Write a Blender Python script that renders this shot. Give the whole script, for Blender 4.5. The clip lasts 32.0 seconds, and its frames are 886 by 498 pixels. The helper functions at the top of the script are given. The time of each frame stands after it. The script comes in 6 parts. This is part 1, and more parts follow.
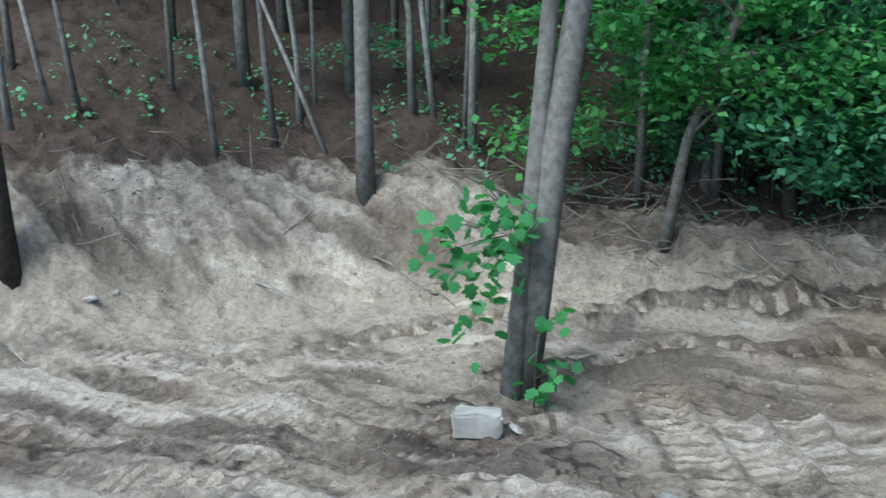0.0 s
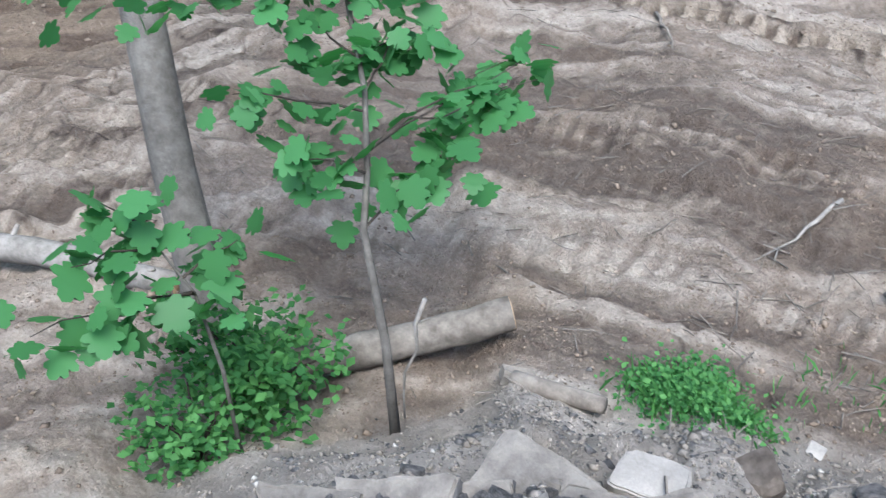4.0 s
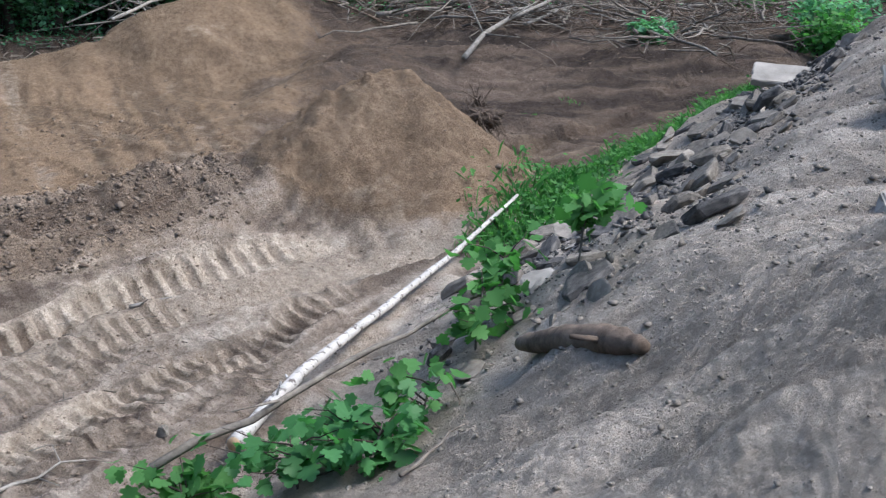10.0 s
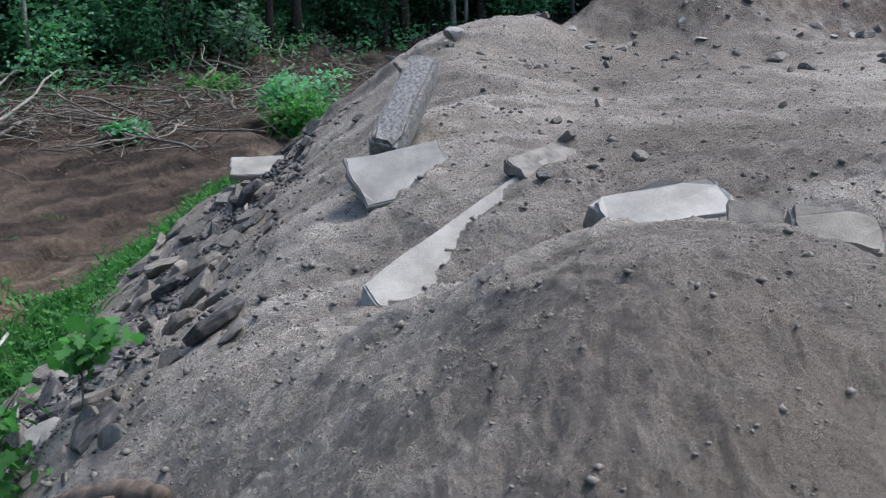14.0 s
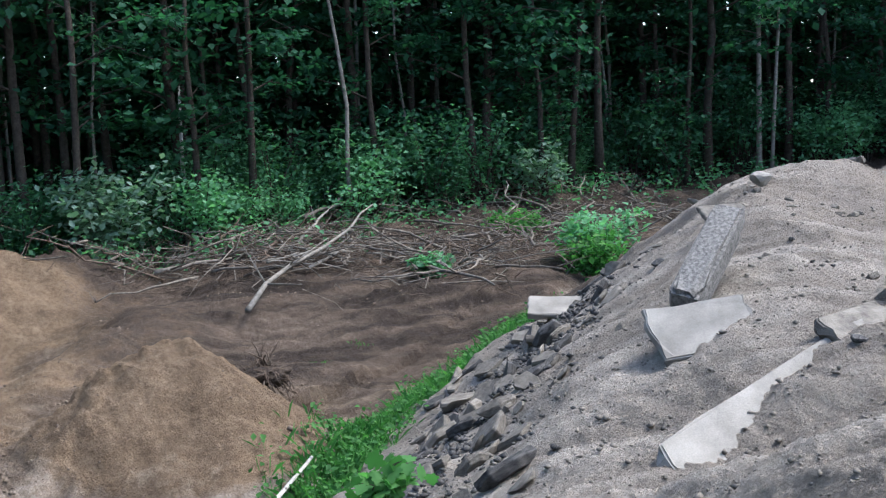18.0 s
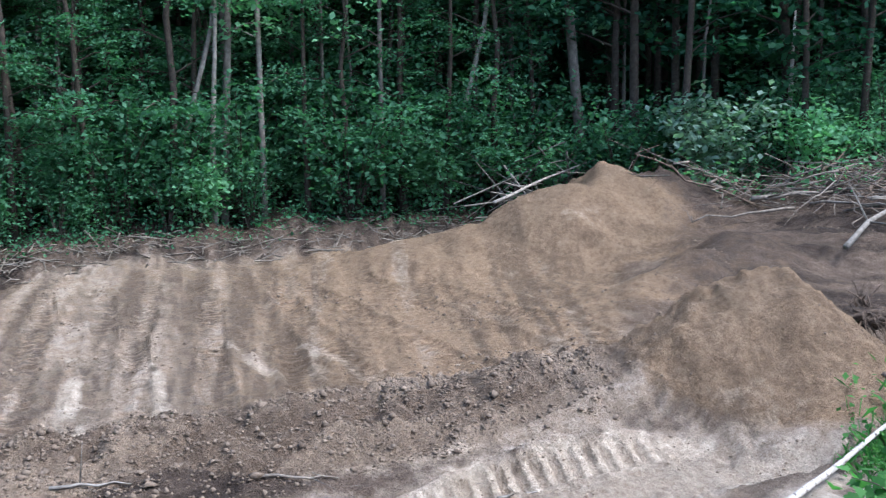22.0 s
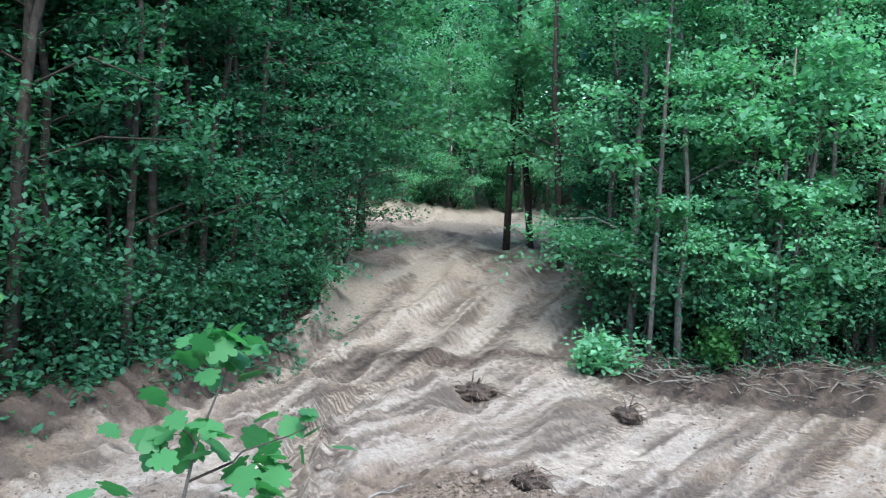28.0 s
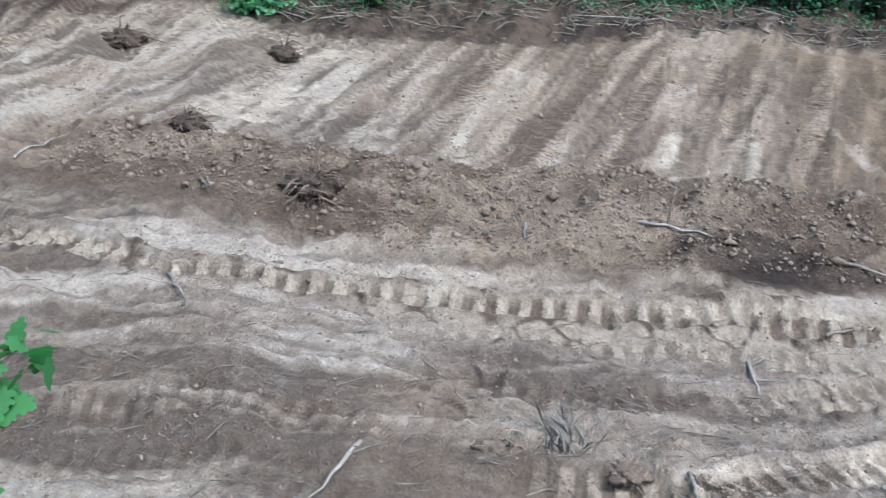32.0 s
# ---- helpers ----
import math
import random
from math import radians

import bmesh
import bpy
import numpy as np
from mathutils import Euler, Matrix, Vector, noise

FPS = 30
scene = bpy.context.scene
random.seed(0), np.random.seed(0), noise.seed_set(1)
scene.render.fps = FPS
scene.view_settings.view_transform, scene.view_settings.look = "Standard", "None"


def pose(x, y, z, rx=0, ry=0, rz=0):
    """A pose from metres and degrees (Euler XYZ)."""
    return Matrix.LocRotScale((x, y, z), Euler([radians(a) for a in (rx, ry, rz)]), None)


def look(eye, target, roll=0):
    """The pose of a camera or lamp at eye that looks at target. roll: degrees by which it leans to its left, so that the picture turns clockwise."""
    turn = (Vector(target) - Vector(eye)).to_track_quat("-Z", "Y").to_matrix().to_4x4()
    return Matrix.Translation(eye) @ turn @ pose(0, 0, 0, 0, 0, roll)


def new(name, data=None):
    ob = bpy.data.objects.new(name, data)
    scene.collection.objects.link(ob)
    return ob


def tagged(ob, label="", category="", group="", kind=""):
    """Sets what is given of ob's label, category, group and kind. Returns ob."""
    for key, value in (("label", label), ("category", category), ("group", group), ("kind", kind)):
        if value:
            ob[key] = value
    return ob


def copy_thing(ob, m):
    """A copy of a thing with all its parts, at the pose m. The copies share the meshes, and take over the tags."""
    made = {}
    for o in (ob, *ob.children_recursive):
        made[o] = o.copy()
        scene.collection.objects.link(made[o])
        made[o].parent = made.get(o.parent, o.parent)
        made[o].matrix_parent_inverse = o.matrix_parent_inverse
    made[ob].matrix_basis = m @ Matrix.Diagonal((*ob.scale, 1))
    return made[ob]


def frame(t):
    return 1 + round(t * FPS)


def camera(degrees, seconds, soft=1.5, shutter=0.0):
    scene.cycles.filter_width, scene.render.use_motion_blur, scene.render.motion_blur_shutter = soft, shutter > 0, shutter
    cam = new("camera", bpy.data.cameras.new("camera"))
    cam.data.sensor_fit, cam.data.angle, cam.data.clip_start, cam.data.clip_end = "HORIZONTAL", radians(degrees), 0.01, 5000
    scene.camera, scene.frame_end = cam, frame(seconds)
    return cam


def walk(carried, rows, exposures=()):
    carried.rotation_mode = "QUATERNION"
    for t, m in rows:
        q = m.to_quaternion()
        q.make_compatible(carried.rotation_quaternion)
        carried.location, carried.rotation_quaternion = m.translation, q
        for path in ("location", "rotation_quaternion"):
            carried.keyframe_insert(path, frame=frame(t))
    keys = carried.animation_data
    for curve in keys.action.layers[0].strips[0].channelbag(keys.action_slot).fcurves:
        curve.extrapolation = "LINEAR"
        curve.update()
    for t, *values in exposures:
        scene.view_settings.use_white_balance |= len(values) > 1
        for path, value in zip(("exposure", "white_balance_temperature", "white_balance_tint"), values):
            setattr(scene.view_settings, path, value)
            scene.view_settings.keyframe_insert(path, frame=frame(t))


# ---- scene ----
EXPOSURES = [(0.0, 1.58, 5400, -3), (2.5, 1.65, 5700, 3), (5.0, 1.75, 5700, 9), (9.0, 1.52, 6000, 10), (13.0, 1.2, 5950, 9), (16.0, 1.2, 6100, 9), (18.0, 1.55, 6000, 9), (21.0, 1.78, 5750, 11), (25.0, 1.82, 5550, 7), (29.0, 1.93, 5500, 5), (32.0, 1.66, 5550, 5)]
# camera: a person turning on top of the heap, one lens
cam = camera(44.43, 32.0, soft=1.2, shutter=0.2)
PATH = [
    (0, -0.072, -0.275, 4.561, 75.97, 2.19, 95.51), (0.5, -0.075, -0.238, 4.546, 73.49, 1.77, 90.15), (1, -0.110, -0.185, 4.510, 71.20, 1.62, 85.22),
    (1.5, -0.078, -0.124, 4.498, 68.87, 0.47, 78.70), (2, -0.115, -0.122, 4.482, 65.80, 0.28, 71.47), (2.5, -0.142, -0.070, 4.419, 63.37, 1.11, 65.87),
    (4.5, -0.244, -0.237, 4.351, 53.47, 2.21, 41.06), (5, -0.219, -0.204, 4.346, 50.39, 2.19, 33.78), (5.5, -0.208, -0.180, 4.320, 48.84, -0.28, 25.96),
    (6, -0.142, -0.142, 4.309, 48.47, -0.15, 16.83), (6.5, -0.125, -0.120, 4.287, 50.28, -0.45, 6.74), (7, -0.080, -0.085, 4.292, 52.70, -0.25, -0.99),
    (7.5, -0.033, -0.053, 4.315, 56.38, -0.44, -8.33), (8, -0.007, -0.045, 4.335, 61.18, -0.69, -14.28), (8.5, -0.001, -0.043, 4.345, 64.19, -0.29, -17.70),
    (9, 0.032, -0.030, 4.364, 66.64, 0.04, -21.67), (9.5, 0.045, 0.001, 4.398, 69.82, -0.39, -25.10), (10, 0.087, 0.043, 4.409, 72.38, -0.98, -27.52),
    (10.5, 0.118, 0.052, 4.431, 72.83, 0.14, -32.07), (11, 0.152, 0.078, 4.463, 73.46, 0.78, -36.97), (11.5, 0.189, 0.100, 4.476, 74.62, 1.04, -40.74),
    (12, 0.264, 0.130, 4.493, 74.75, 1.43, -45.81), (12.5, 0.237, 0.115, 4.541, 75.75, 2.49, -48.55), (13, 0.283, 0.137, 4.568, 75.49, 2.85, -50.83),
    (13.5, 0.312, 0.144, 4.601, 75.45, 2.85, -53.64), (15.5, 0.359, 0.048, 4.796, 80.27, 4.34, -55.18), (16, 0.323, 0.054, 4.806, 83.21, 4.28, -51.89),
    (16.5, 0.393, 0.144, 4.784, 83.88, 4.03, -47.69), (17, 0.380, 0.174, 4.775, 83.84, 3.82, -44.04), (17.5, 0.364, 0.180, 4.778, 83.81, 3.16, -41.45),
    (18, 0.353, 0.185, 4.788, 83.99, 2.85, -39.12), (18.5, 0.306, 0.183, 4.767, 83.43, 1.97, -36.79), (19, 0.243, 0.183, 4.771, 83.05, 1.22, -32.89),
    (19.5, 0.195, 0.178, 4.773, 82.81, 0.85, -28.83), (20, 0.189, 0.184, 4.787, 82.85, 1.07, -25.12), (20.5, 0.136, 0.156, 4.789, 82.71, 1.35, -21.41),
    (21, 0.064, 0.126, 4.801, 82.17, 1.21, -16.87), (21.5, 0.041, 0.104, 4.825, 81.73, 0.75, -12.59), (22, -0.007, 0.067, 4.821, 81.03, 0.72, -8.48),
    (22.5, -0.047, 0.074, 4.796, 80.88, 0.57, -4.42), (23, -0.109, 0.085, 4.792, 81.22, 0.23, -0.16), (23.5, -0.158, 0.084, 4.749, 80.69, 0.05, 3.91),
    (24, -0.184, 0.080, 4.765, 80.29, -0.78, 8.83), (24.5, -0.216, 0.072, 4.759, 80.52, -1.11, 13.62), (25, -0.277, 0.082, 4.777, 82.07, -1.46, 19.44),
    (25.5, -0.272, 0.044, 4.803, 83.25, -1.19, 25.53), (26, -0.269, 0.027, 4.798, 85.61, -2.03, 31.77), (26.5, -0.264, -0.027, 4.708, 86.46, -3.06, 37.11),
    (28.5, -0.238, -0.048, 4.642, 86.06, -2.96, 41.96), (29, -0.235, -0.050, 4.589, 83.16, -2.38, 40.79), (29.5, -0.214, -0.044, 4.575, 79.55, -3.36, 39.15),
    (30, -0.249, -0.062, 4.567, 76.24, -3.66, 38.04), (30.5, -0.243, -0.083, 4.553, 72.84, -4.69, 36.18), (31, -0.221, -0.084, 4.549, 70.50, -4.55, 33.35),
    (31.5, -0.208, -0.088, 4.549, 69.20, -4.58, 29.81), (32, -0.143, -0.060, 4.562, 69.00, -3.37, 23.80),
]
walk(cam, [(r[0], pose(*r[1:])) for r in PATH], EXPOSURES)
# end of camera


# ---- light ----
world = bpy.data.worlds.new("overcast_sky")
scene.world = world
world.use_nodes = True
wn = world.node_tree.nodes
sky = wn.new("ShaderNodeTexSky")
sky.sky_type, sky.sun_disc = "NISHITA", False
sky.sun_elevation, sky.sun_rotation = radians(57), radians(124)
sky.air_density, sky.dust_density = 1.0, 2.5
wn["Background"].inputs[1].default_value = 0.175
world.node_tree.links.new(sky.outputs[0], wn["Background"].inputs[0])
sun = new("sun", bpy.data.lights.new("sun", "SUN"))
sun.data.energy, sun.data.angle, sun.data.color = 1.8, radians(24), (1.0, 0.96, 0.9)
sun.matrix_world = look((0, 0, 0), (-0.45, 0.3, -0.84))


# ---- materials ----
def nodes_of(name, rough=0.9):
    m = bpy.data.materials.new(name)
    m.use_nodes = True
    n, l = m.node_tree.nodes, m.node_tree.links
    b = n["Principled BSDF"]
    b.inputs["Roughness"].default_value = rough
    b.inputs["Specular IOR Level"].default_value = 0.25
    return m, n, l, b


def noise_node(n, l, scale, detail=5, rough=0.6, vec=None):
    t = n.new("ShaderNodeTexNoise")
    t.inputs["Scale"].default_value, t.inputs["Detail"].default_value, t.inputs["Roughness"].default_value = scale, detail, rough
    if vec is None:
        vec = next((q.outputs["Object"] for q in n if q.bl_idname == "ShaderNodeTexCoord"), None)
        vec = vec or n.new("ShaderNodeTexCoord").outputs["Object"]
    l.new(vec, t.inputs["Vector"])
    return t


def ramp(n, l, src, a, b, ca=(0, 0, 0, 1), cb=(1, 1, 1, 1)):
    r = n.new("ShaderNodeValToRGB")
    r.color_ramp.elements[0].position, r.color_ramp.elements[1].position = a, b
    r.color_ramp.elements[0].color, r.color_ramp.elements[1].color = ca, cb
    l.new(src, r.inputs[0])
    return r.outputs[0]


def mixc(n, l, fac, a, b, kind="MIX"):
    m = n.new("ShaderNodeMix")
    m.data_type, m.blend_type = "RGBA", kind
    for src, i in ((fac, 0), (a, 6), (b, 7)):
        if isinstance(src, (int, float)):
            m.inputs[i].default_value = src
        elif isinstance(src, tuple):
            m.inputs[i].default_value = (*src, 1)
        else:
            l.new(src, m.inputs[i])
    return m.outputs[2]


def bump(n, l, b, src, strength, dist):
    k = n.new("ShaderNodeBump")
    k.inputs["Strength"].default_value, k.inputs["Distance"].default_value = strength, dist
    l.new(src, k.inputs["Height"])
    l.new(k.outputs[0], b.inputs["Normal"])


def speckled(name, dark, light, scale=6.0, fine=60.0, rough=0.9, relief=0.01, third=None):
    """A mottled mineral or bark surface: two tones in broad blotches, fine grain and relief."""
    m, n, l, b = nodes_of(name, rough)
    broad = noise_node(n, l, scale)
    grain = noise_node(n, l, fine, 6, 0.7)
    info = n.new("ShaderNodeObjectInfo")
    c = mixc(n, l, ramp(n, l, broad.outputs[0], 0.35, 0.65), dark, light)
    if third:
        c = mixc(n, l, ramp(n, l, noise_node(n, l, scale * 2.7).outputs[0], 0.55, 0.62), c, third)
    c = mixc(n, l, ramp(n, l, grain.outputs[0], 0.3, 0.7, (0.6, 0.6, 0.6, 1), (1.25, 1.25, 1.25, 1)), c, c)
    g = mixc(n, l, 1.0, c, ramp(n, l, grain.outputs[0], 0.3, 0.7, (0.74, 0.74, 0.74, 1), (1.0, 1.0, 1.0, 1)), "MULTIPLY")
    g = mixc(n, l, 1.0, g, ramp(n, l, info.outputs["Random"], 0.0, 1.0, (0.75, 0.75, 0.75, 1), (1.0, 1.0, 1.0, 1)), "MULTIPLY")
    l.new(g, b.inputs["Base Color"])
    bump(n, l, b, grain.outputs[0], 0.8, relief)
    return m


def leafy(name, dark, light, gloss=0.6):
    m, n, l, b = nodes_of(name, gloss)
    b.inputs["Specular IOR Level"].default_value = 0.14
    geo, info = n.new("ShaderNodeNewGeometry"), n.new("ShaderNodeObjectInfo")
    c = mixc(n, l, geo.outputs["Random Per Island"], dark, light)
    c = mixc(n, l, 1.0, c, ramp(n, l, info.outputs["Random"], 0, 1, (0.7, 0.75, 0.7, 1), (1.0, 1.0, 1.0, 1)), "MULTIPLY")
    l.new(c, b.inputs["Base Color"])
    tr = n.new("ShaderNodeBsdfTranslucent")
    l.new(mixc(n, l, 1.0, c, (0.95, 1.35, 0.75), "MULTIPLY"), tr.inputs[0])
    mx = n.new("ShaderNodeMixShader")
    mx.inputs[0].default_value = 0.5
    l.new(b.outputs[0], mx.inputs[1])
    l.new(tr.outputs[0], mx.inputs[2])
    l.new(mx.outputs[0], n["Material Output"].inputs[0])
    return m


def ground_material():
    m, n, l, b = nodes_of("earth", 0.95)
    at = {}
    for k in ("sand", "dark", "heap", "orange", "litter", "clay", "print", "phase", "slick", "heap_brown", "band"):
        a = n.new("ShaderNodeAttribute")
        a.attribute_name = k
        at[k] = a.outputs["Fac"]
    tc = n.new("ShaderNodeTexCoord").outputs["Object"]

    def calc(op, a, k2, k3=None):
        q = n.new("ShaderNodeMath")
        q.operation = op
        for i, val in enumerate((a, k2, k3)):
            if isinstance(val, (int, float)):
                q.inputs[i].default_value = val
            elif val is not None:
                l.new(val, q.inputs[i])
        return q.outputs[0]

    n1, n2, n3 = [noise_node(n, l, sc, d, r, tc).outputs[0] for sc, d, r in ((0.5, 6, 0.65), (3.2, 9, 0.72), (40, 8, 0.75))]
    n4, n5, n6 = [noise_node(n, l, sc, d, r, tc).outputs[0] for sc, d, r in ((150, 4, 0.7), (11, 7, 0.7), (1.4, 8, 0.7))]
    vor = n.new("ShaderNodeTexVoronoi")
    vor.inputs["Scale"].default_value = 34
    l.new(tc, vor.inputs["Vector"])

    def blend(c, key, new_c, soft=0.2):
        f = calc("ADD", at[key], calc("MULTIPLY_ADD", n2, 1.2, -0.6))
        return mixc(n, l, ramp(n, l, f, 0.5 - soft, 0.5 + soft), c, new_c)

    # churned soil: dark brown where band runs low, pale patches where it runs high
    streak = calc("ADD", calc("MULTIPLY_ADD", at["band"], 0.95, 0.26), calc("MULTIPLY", n2, 0.48))
    soil = mixc(n, l, ramp(n, l, streak, 0.36, 0.5), (0.14, 0.113, 0.09), (0.262, 0.221, 0.18))
    soil = mixc(n, l, ramp(n, l, streak, 0.53, 0.66), soil, (0.43, 0.378, 0.317))
    soil = mixc(n, l, calc("MULTIPLY", ramp(n, l, n1, 0.5, 0.72), 0.75), soil, (0.27, 0.205, 0.148))
    orange = mixc(n, l, n2, (0.155, 0.108, 0.068), (0.265, 0.196, 0.131))
    heap = mixc(n, l, ramp(n, l, streak, 0.36, 0.66), (0.26, 0.23, 0.194), (0.46, 0.415, 0.358))
    heap = mixc(n, l, ramp(n, l, n1, 0.5, 0.68), heap, (0.31, 0.272, 0.228))
    litter = mixc(n, l, ramp(n, l, n3, 0.35, 0.65), (0.033, 0.023, 0.017), (0.11, 0.077, 0.058))
    c = blend(soil, "orange", mixc(n, l, 1.0, orange, ramp(n, l, streak, 0.38, 0.64, (0.72, 0.72, 0.72, 1), (1.25, 1.23, 1.2, 1)), "MULTIPLY"))
    c = blend(c, "sand", mixc(n, l, n2, (0.28, 0.232, 0.182), (0.44, 0.38, 0.305)))
    pale = mixc(n, l, ramp(n, l, n6, 0.35, 0.65), (0.38, 0.318, 0.245), (0.6, 0.53, 0.44))
    c = mixc(n, l, ramp(n, l, calc("ADD", at["slick"], calc("MULTIPLY_ADD", n2, 0.7, -0.35)), 0.2, 0.75), c, pale)
    c = blend(c, "clay", mixc(n, l, ramp(n, l, streak, 0.35, 0.65), (0.125, 0.093, 0.067), (0.27, 0.212, 0.157)))
    c = blend(c, "heap", heap)
    c = blend(c, "heap_brown", mixc(n, l, n2, (0.125, 0.103, 0.082), (0.235, 0.2, 0.163)), 0.5)
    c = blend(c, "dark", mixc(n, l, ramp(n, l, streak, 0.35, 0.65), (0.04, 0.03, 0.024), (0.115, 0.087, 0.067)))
    c = blend(c, "litter", litter)
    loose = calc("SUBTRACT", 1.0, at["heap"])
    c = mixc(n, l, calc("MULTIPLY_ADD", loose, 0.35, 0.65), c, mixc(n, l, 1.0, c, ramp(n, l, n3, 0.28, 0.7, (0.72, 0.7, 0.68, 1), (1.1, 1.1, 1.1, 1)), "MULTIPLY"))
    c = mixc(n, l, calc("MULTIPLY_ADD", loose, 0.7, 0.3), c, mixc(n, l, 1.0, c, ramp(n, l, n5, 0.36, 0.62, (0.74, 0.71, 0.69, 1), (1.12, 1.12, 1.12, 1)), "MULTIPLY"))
    c = mixc(n, l, calc("MULTIPLY", ramp(n, l, n4, 0.6, 0.7), calc("MULTIPLY_ADD", at["heap"], 0.22, 0.1)), c, (0.46, 0.42, 0.37))
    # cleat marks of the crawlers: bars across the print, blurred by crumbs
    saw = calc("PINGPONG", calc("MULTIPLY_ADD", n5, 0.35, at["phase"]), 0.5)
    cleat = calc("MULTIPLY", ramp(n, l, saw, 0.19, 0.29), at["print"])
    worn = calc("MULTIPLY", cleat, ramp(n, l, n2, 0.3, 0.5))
    # shade between the bars and light on their tops, put into the colour
    gap_shade = calc("SUBTRACT", at["print"], worn)
    c = mixc(n, l, calc("MULTIPLY", gap_shade, 0.95), c, mixc(n, l, 1.0, c, (0.42, 0.38, 0.35), "MULTIPLY"))
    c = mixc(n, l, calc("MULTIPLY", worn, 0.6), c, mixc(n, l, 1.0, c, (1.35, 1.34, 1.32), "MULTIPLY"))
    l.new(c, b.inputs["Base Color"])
    fine = calc("MULTIPLY_ADD", n4, 0.4, calc("MULTIPLY_ADD", vor.outputs["Distance"], -0.5, n3))
    bump(n, l, b, fine, 1.0, 0.036)
    first = next(q for q in n if q.bl_idname == "ShaderNodeBump")
    lump = calc("MULTIPLY_ADD", n5, calc("MULTIPLY_ADD", loose, 0.3, 0.75), worn)
    k = n.new("ShaderNodeBump")
    k.inputs["Strength"].default_value, k.inputs["Distance"].default_value = 1.0, 0.1
    l.new(lump, k.inputs["Height"])
    l.new(k.outputs[0], first.inputs["Normal"])
    return m


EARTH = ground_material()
CONCRETE = speckled("concrete", (0.21, 0.195, 0.172), (0.37, 0.347, 0.307), 2.2, 80, 0.85, 0.004)
ASPHALT = speckled("broken_asphalt", (0.04, 0.039, 0.039), (0.155, 0.147, 0.138), 5, 90, 0.8, 0.01)
STONE = speckled("dusty_stone", (0.15, 0.133, 0.11), (0.28, 0.253, 0.215), 4, 60, 0.9, 0.008)
GREY_SLAB = speckled("dusty_slab", (0.12, 0.108, 0.093), (0.25, 0.226, 0.193), 7, 70, 0.95, 0.012)
BARK = speckled("grey_bark", (0.095, 0.086, 0.073), (0.175, 0.162, 0.141), 9, 45, 0.9, 0.02)
# dark bark, lowered further so that trunks inside the wood look shaded
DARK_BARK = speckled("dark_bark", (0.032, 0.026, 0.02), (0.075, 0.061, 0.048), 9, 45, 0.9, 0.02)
PALE_BARK = speckled("pale_bark", (0.15, 0.136, 0.115), (0.29, 0.27, 0.24), 8, 40, 0.85, 0.006)
BIRCH = speckled("birch_bark", (0.4, 0.385, 0.355), (0.6, 0.58, 0.545), 5, 30, 0.7, 0.004, third=(0.12, 0.10, 0.09))
PINE = speckled("pine_bark", (0.05, 0.027, 0.02), (0.17, 0.082, 0.05), 3.2, 45, 0.85, 0.02, third=(0.27, 0.185, 0.12))
BARE_WOOD = speckled("bare_wood", (0.36, 0.24, 0.14), (0.52, 0.38, 0.24), 6, 70, 0.75, 0.004)
DEAD_WOOD = speckled("weathered_wood", (0.11, 0.095, 0.078), (0.25, 0.22, 0.185), 8, 60, 0.9, 0.008)
ROOT = speckled("earthy_root", (0.075, 0.055, 0.042), (0.19, 0.145, 0.11), 8, 60, 0.95, 0.01)
ROOT_PALE = speckled("root_fibre", (0.13, 0.098, 0.07), (0.31, 0.245, 0.185), 8, 60, 0.95, 0.005)
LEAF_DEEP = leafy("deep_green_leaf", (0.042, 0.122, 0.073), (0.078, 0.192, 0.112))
LEAF_MID = leafy("mid_green_leaf", (0.112, 0.262, 0.15), (0.175, 0.37, 0.215))
# darker copy of the leaf green, with the deep wood's shade in it
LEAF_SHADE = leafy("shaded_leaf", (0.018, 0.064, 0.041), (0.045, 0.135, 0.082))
LEAF_BRIGHT = leafy("bright_green_leaf", (0.045, 0.14, 0.045), (0.12, 0.28, 0.085))
LEAF_PALE = leafy("pale_underside_leaf", (0.10, 0.17, 0.13), (0.24, 0.34, 0.29))
LEAF_SAP = leafy("sapling_leaf", (0.034, 0.12, 0.042), (0.105, 0.275, 0.1), 0.4)


# ---- numeric helpers ----
def lattice(ix, iy, seed):
    h = (ix.astype(np.int64) * 374761393 + iy.astype(np.int64) * 668265263 + seed * 974711) & 0xFFFFFFFF
    h = ((h ^ (h >> 13)) * 1274126177) & 0xFFFFFFFF
    return ((h ^ (h >> 16)) & 0xFFFF) / 65535.0


def vnoise(x, y, seed=0):
    ix, iy = np.floor(x), np.floor(y)
    fx, fy = x - ix, y - iy
    fx, fy = fx * fx * (3 - 2 * fx), fy * fy * (3 - 2 * fy)
    a, b = lattice(ix, iy, seed), lattice(ix + 1, iy, seed)
    c, d = lattice(ix, iy + 1, seed), lattice(ix + 1, iy + 1, seed)
    return (a + (b - a) * fx) * (1 - fy) + (c + (d - c) * fx) * fy - 0.5


def fbm(x, y, octaves=4, seed=0, gain=0.5):
    out, amp = 0.0, 1.0
    for k in range(octaves):
        out = out + amp * vnoise(x, y, seed + k)
        x, y, amp = x * 2.03 + 17.1, y * 2.03 + 5.3, amp * gain
    return out


def smooth(e0, e1, v):
    t = np.clip((v - e0) / (e1 - e0), 0, 1)
    return t * t * (3 - 2 * t)


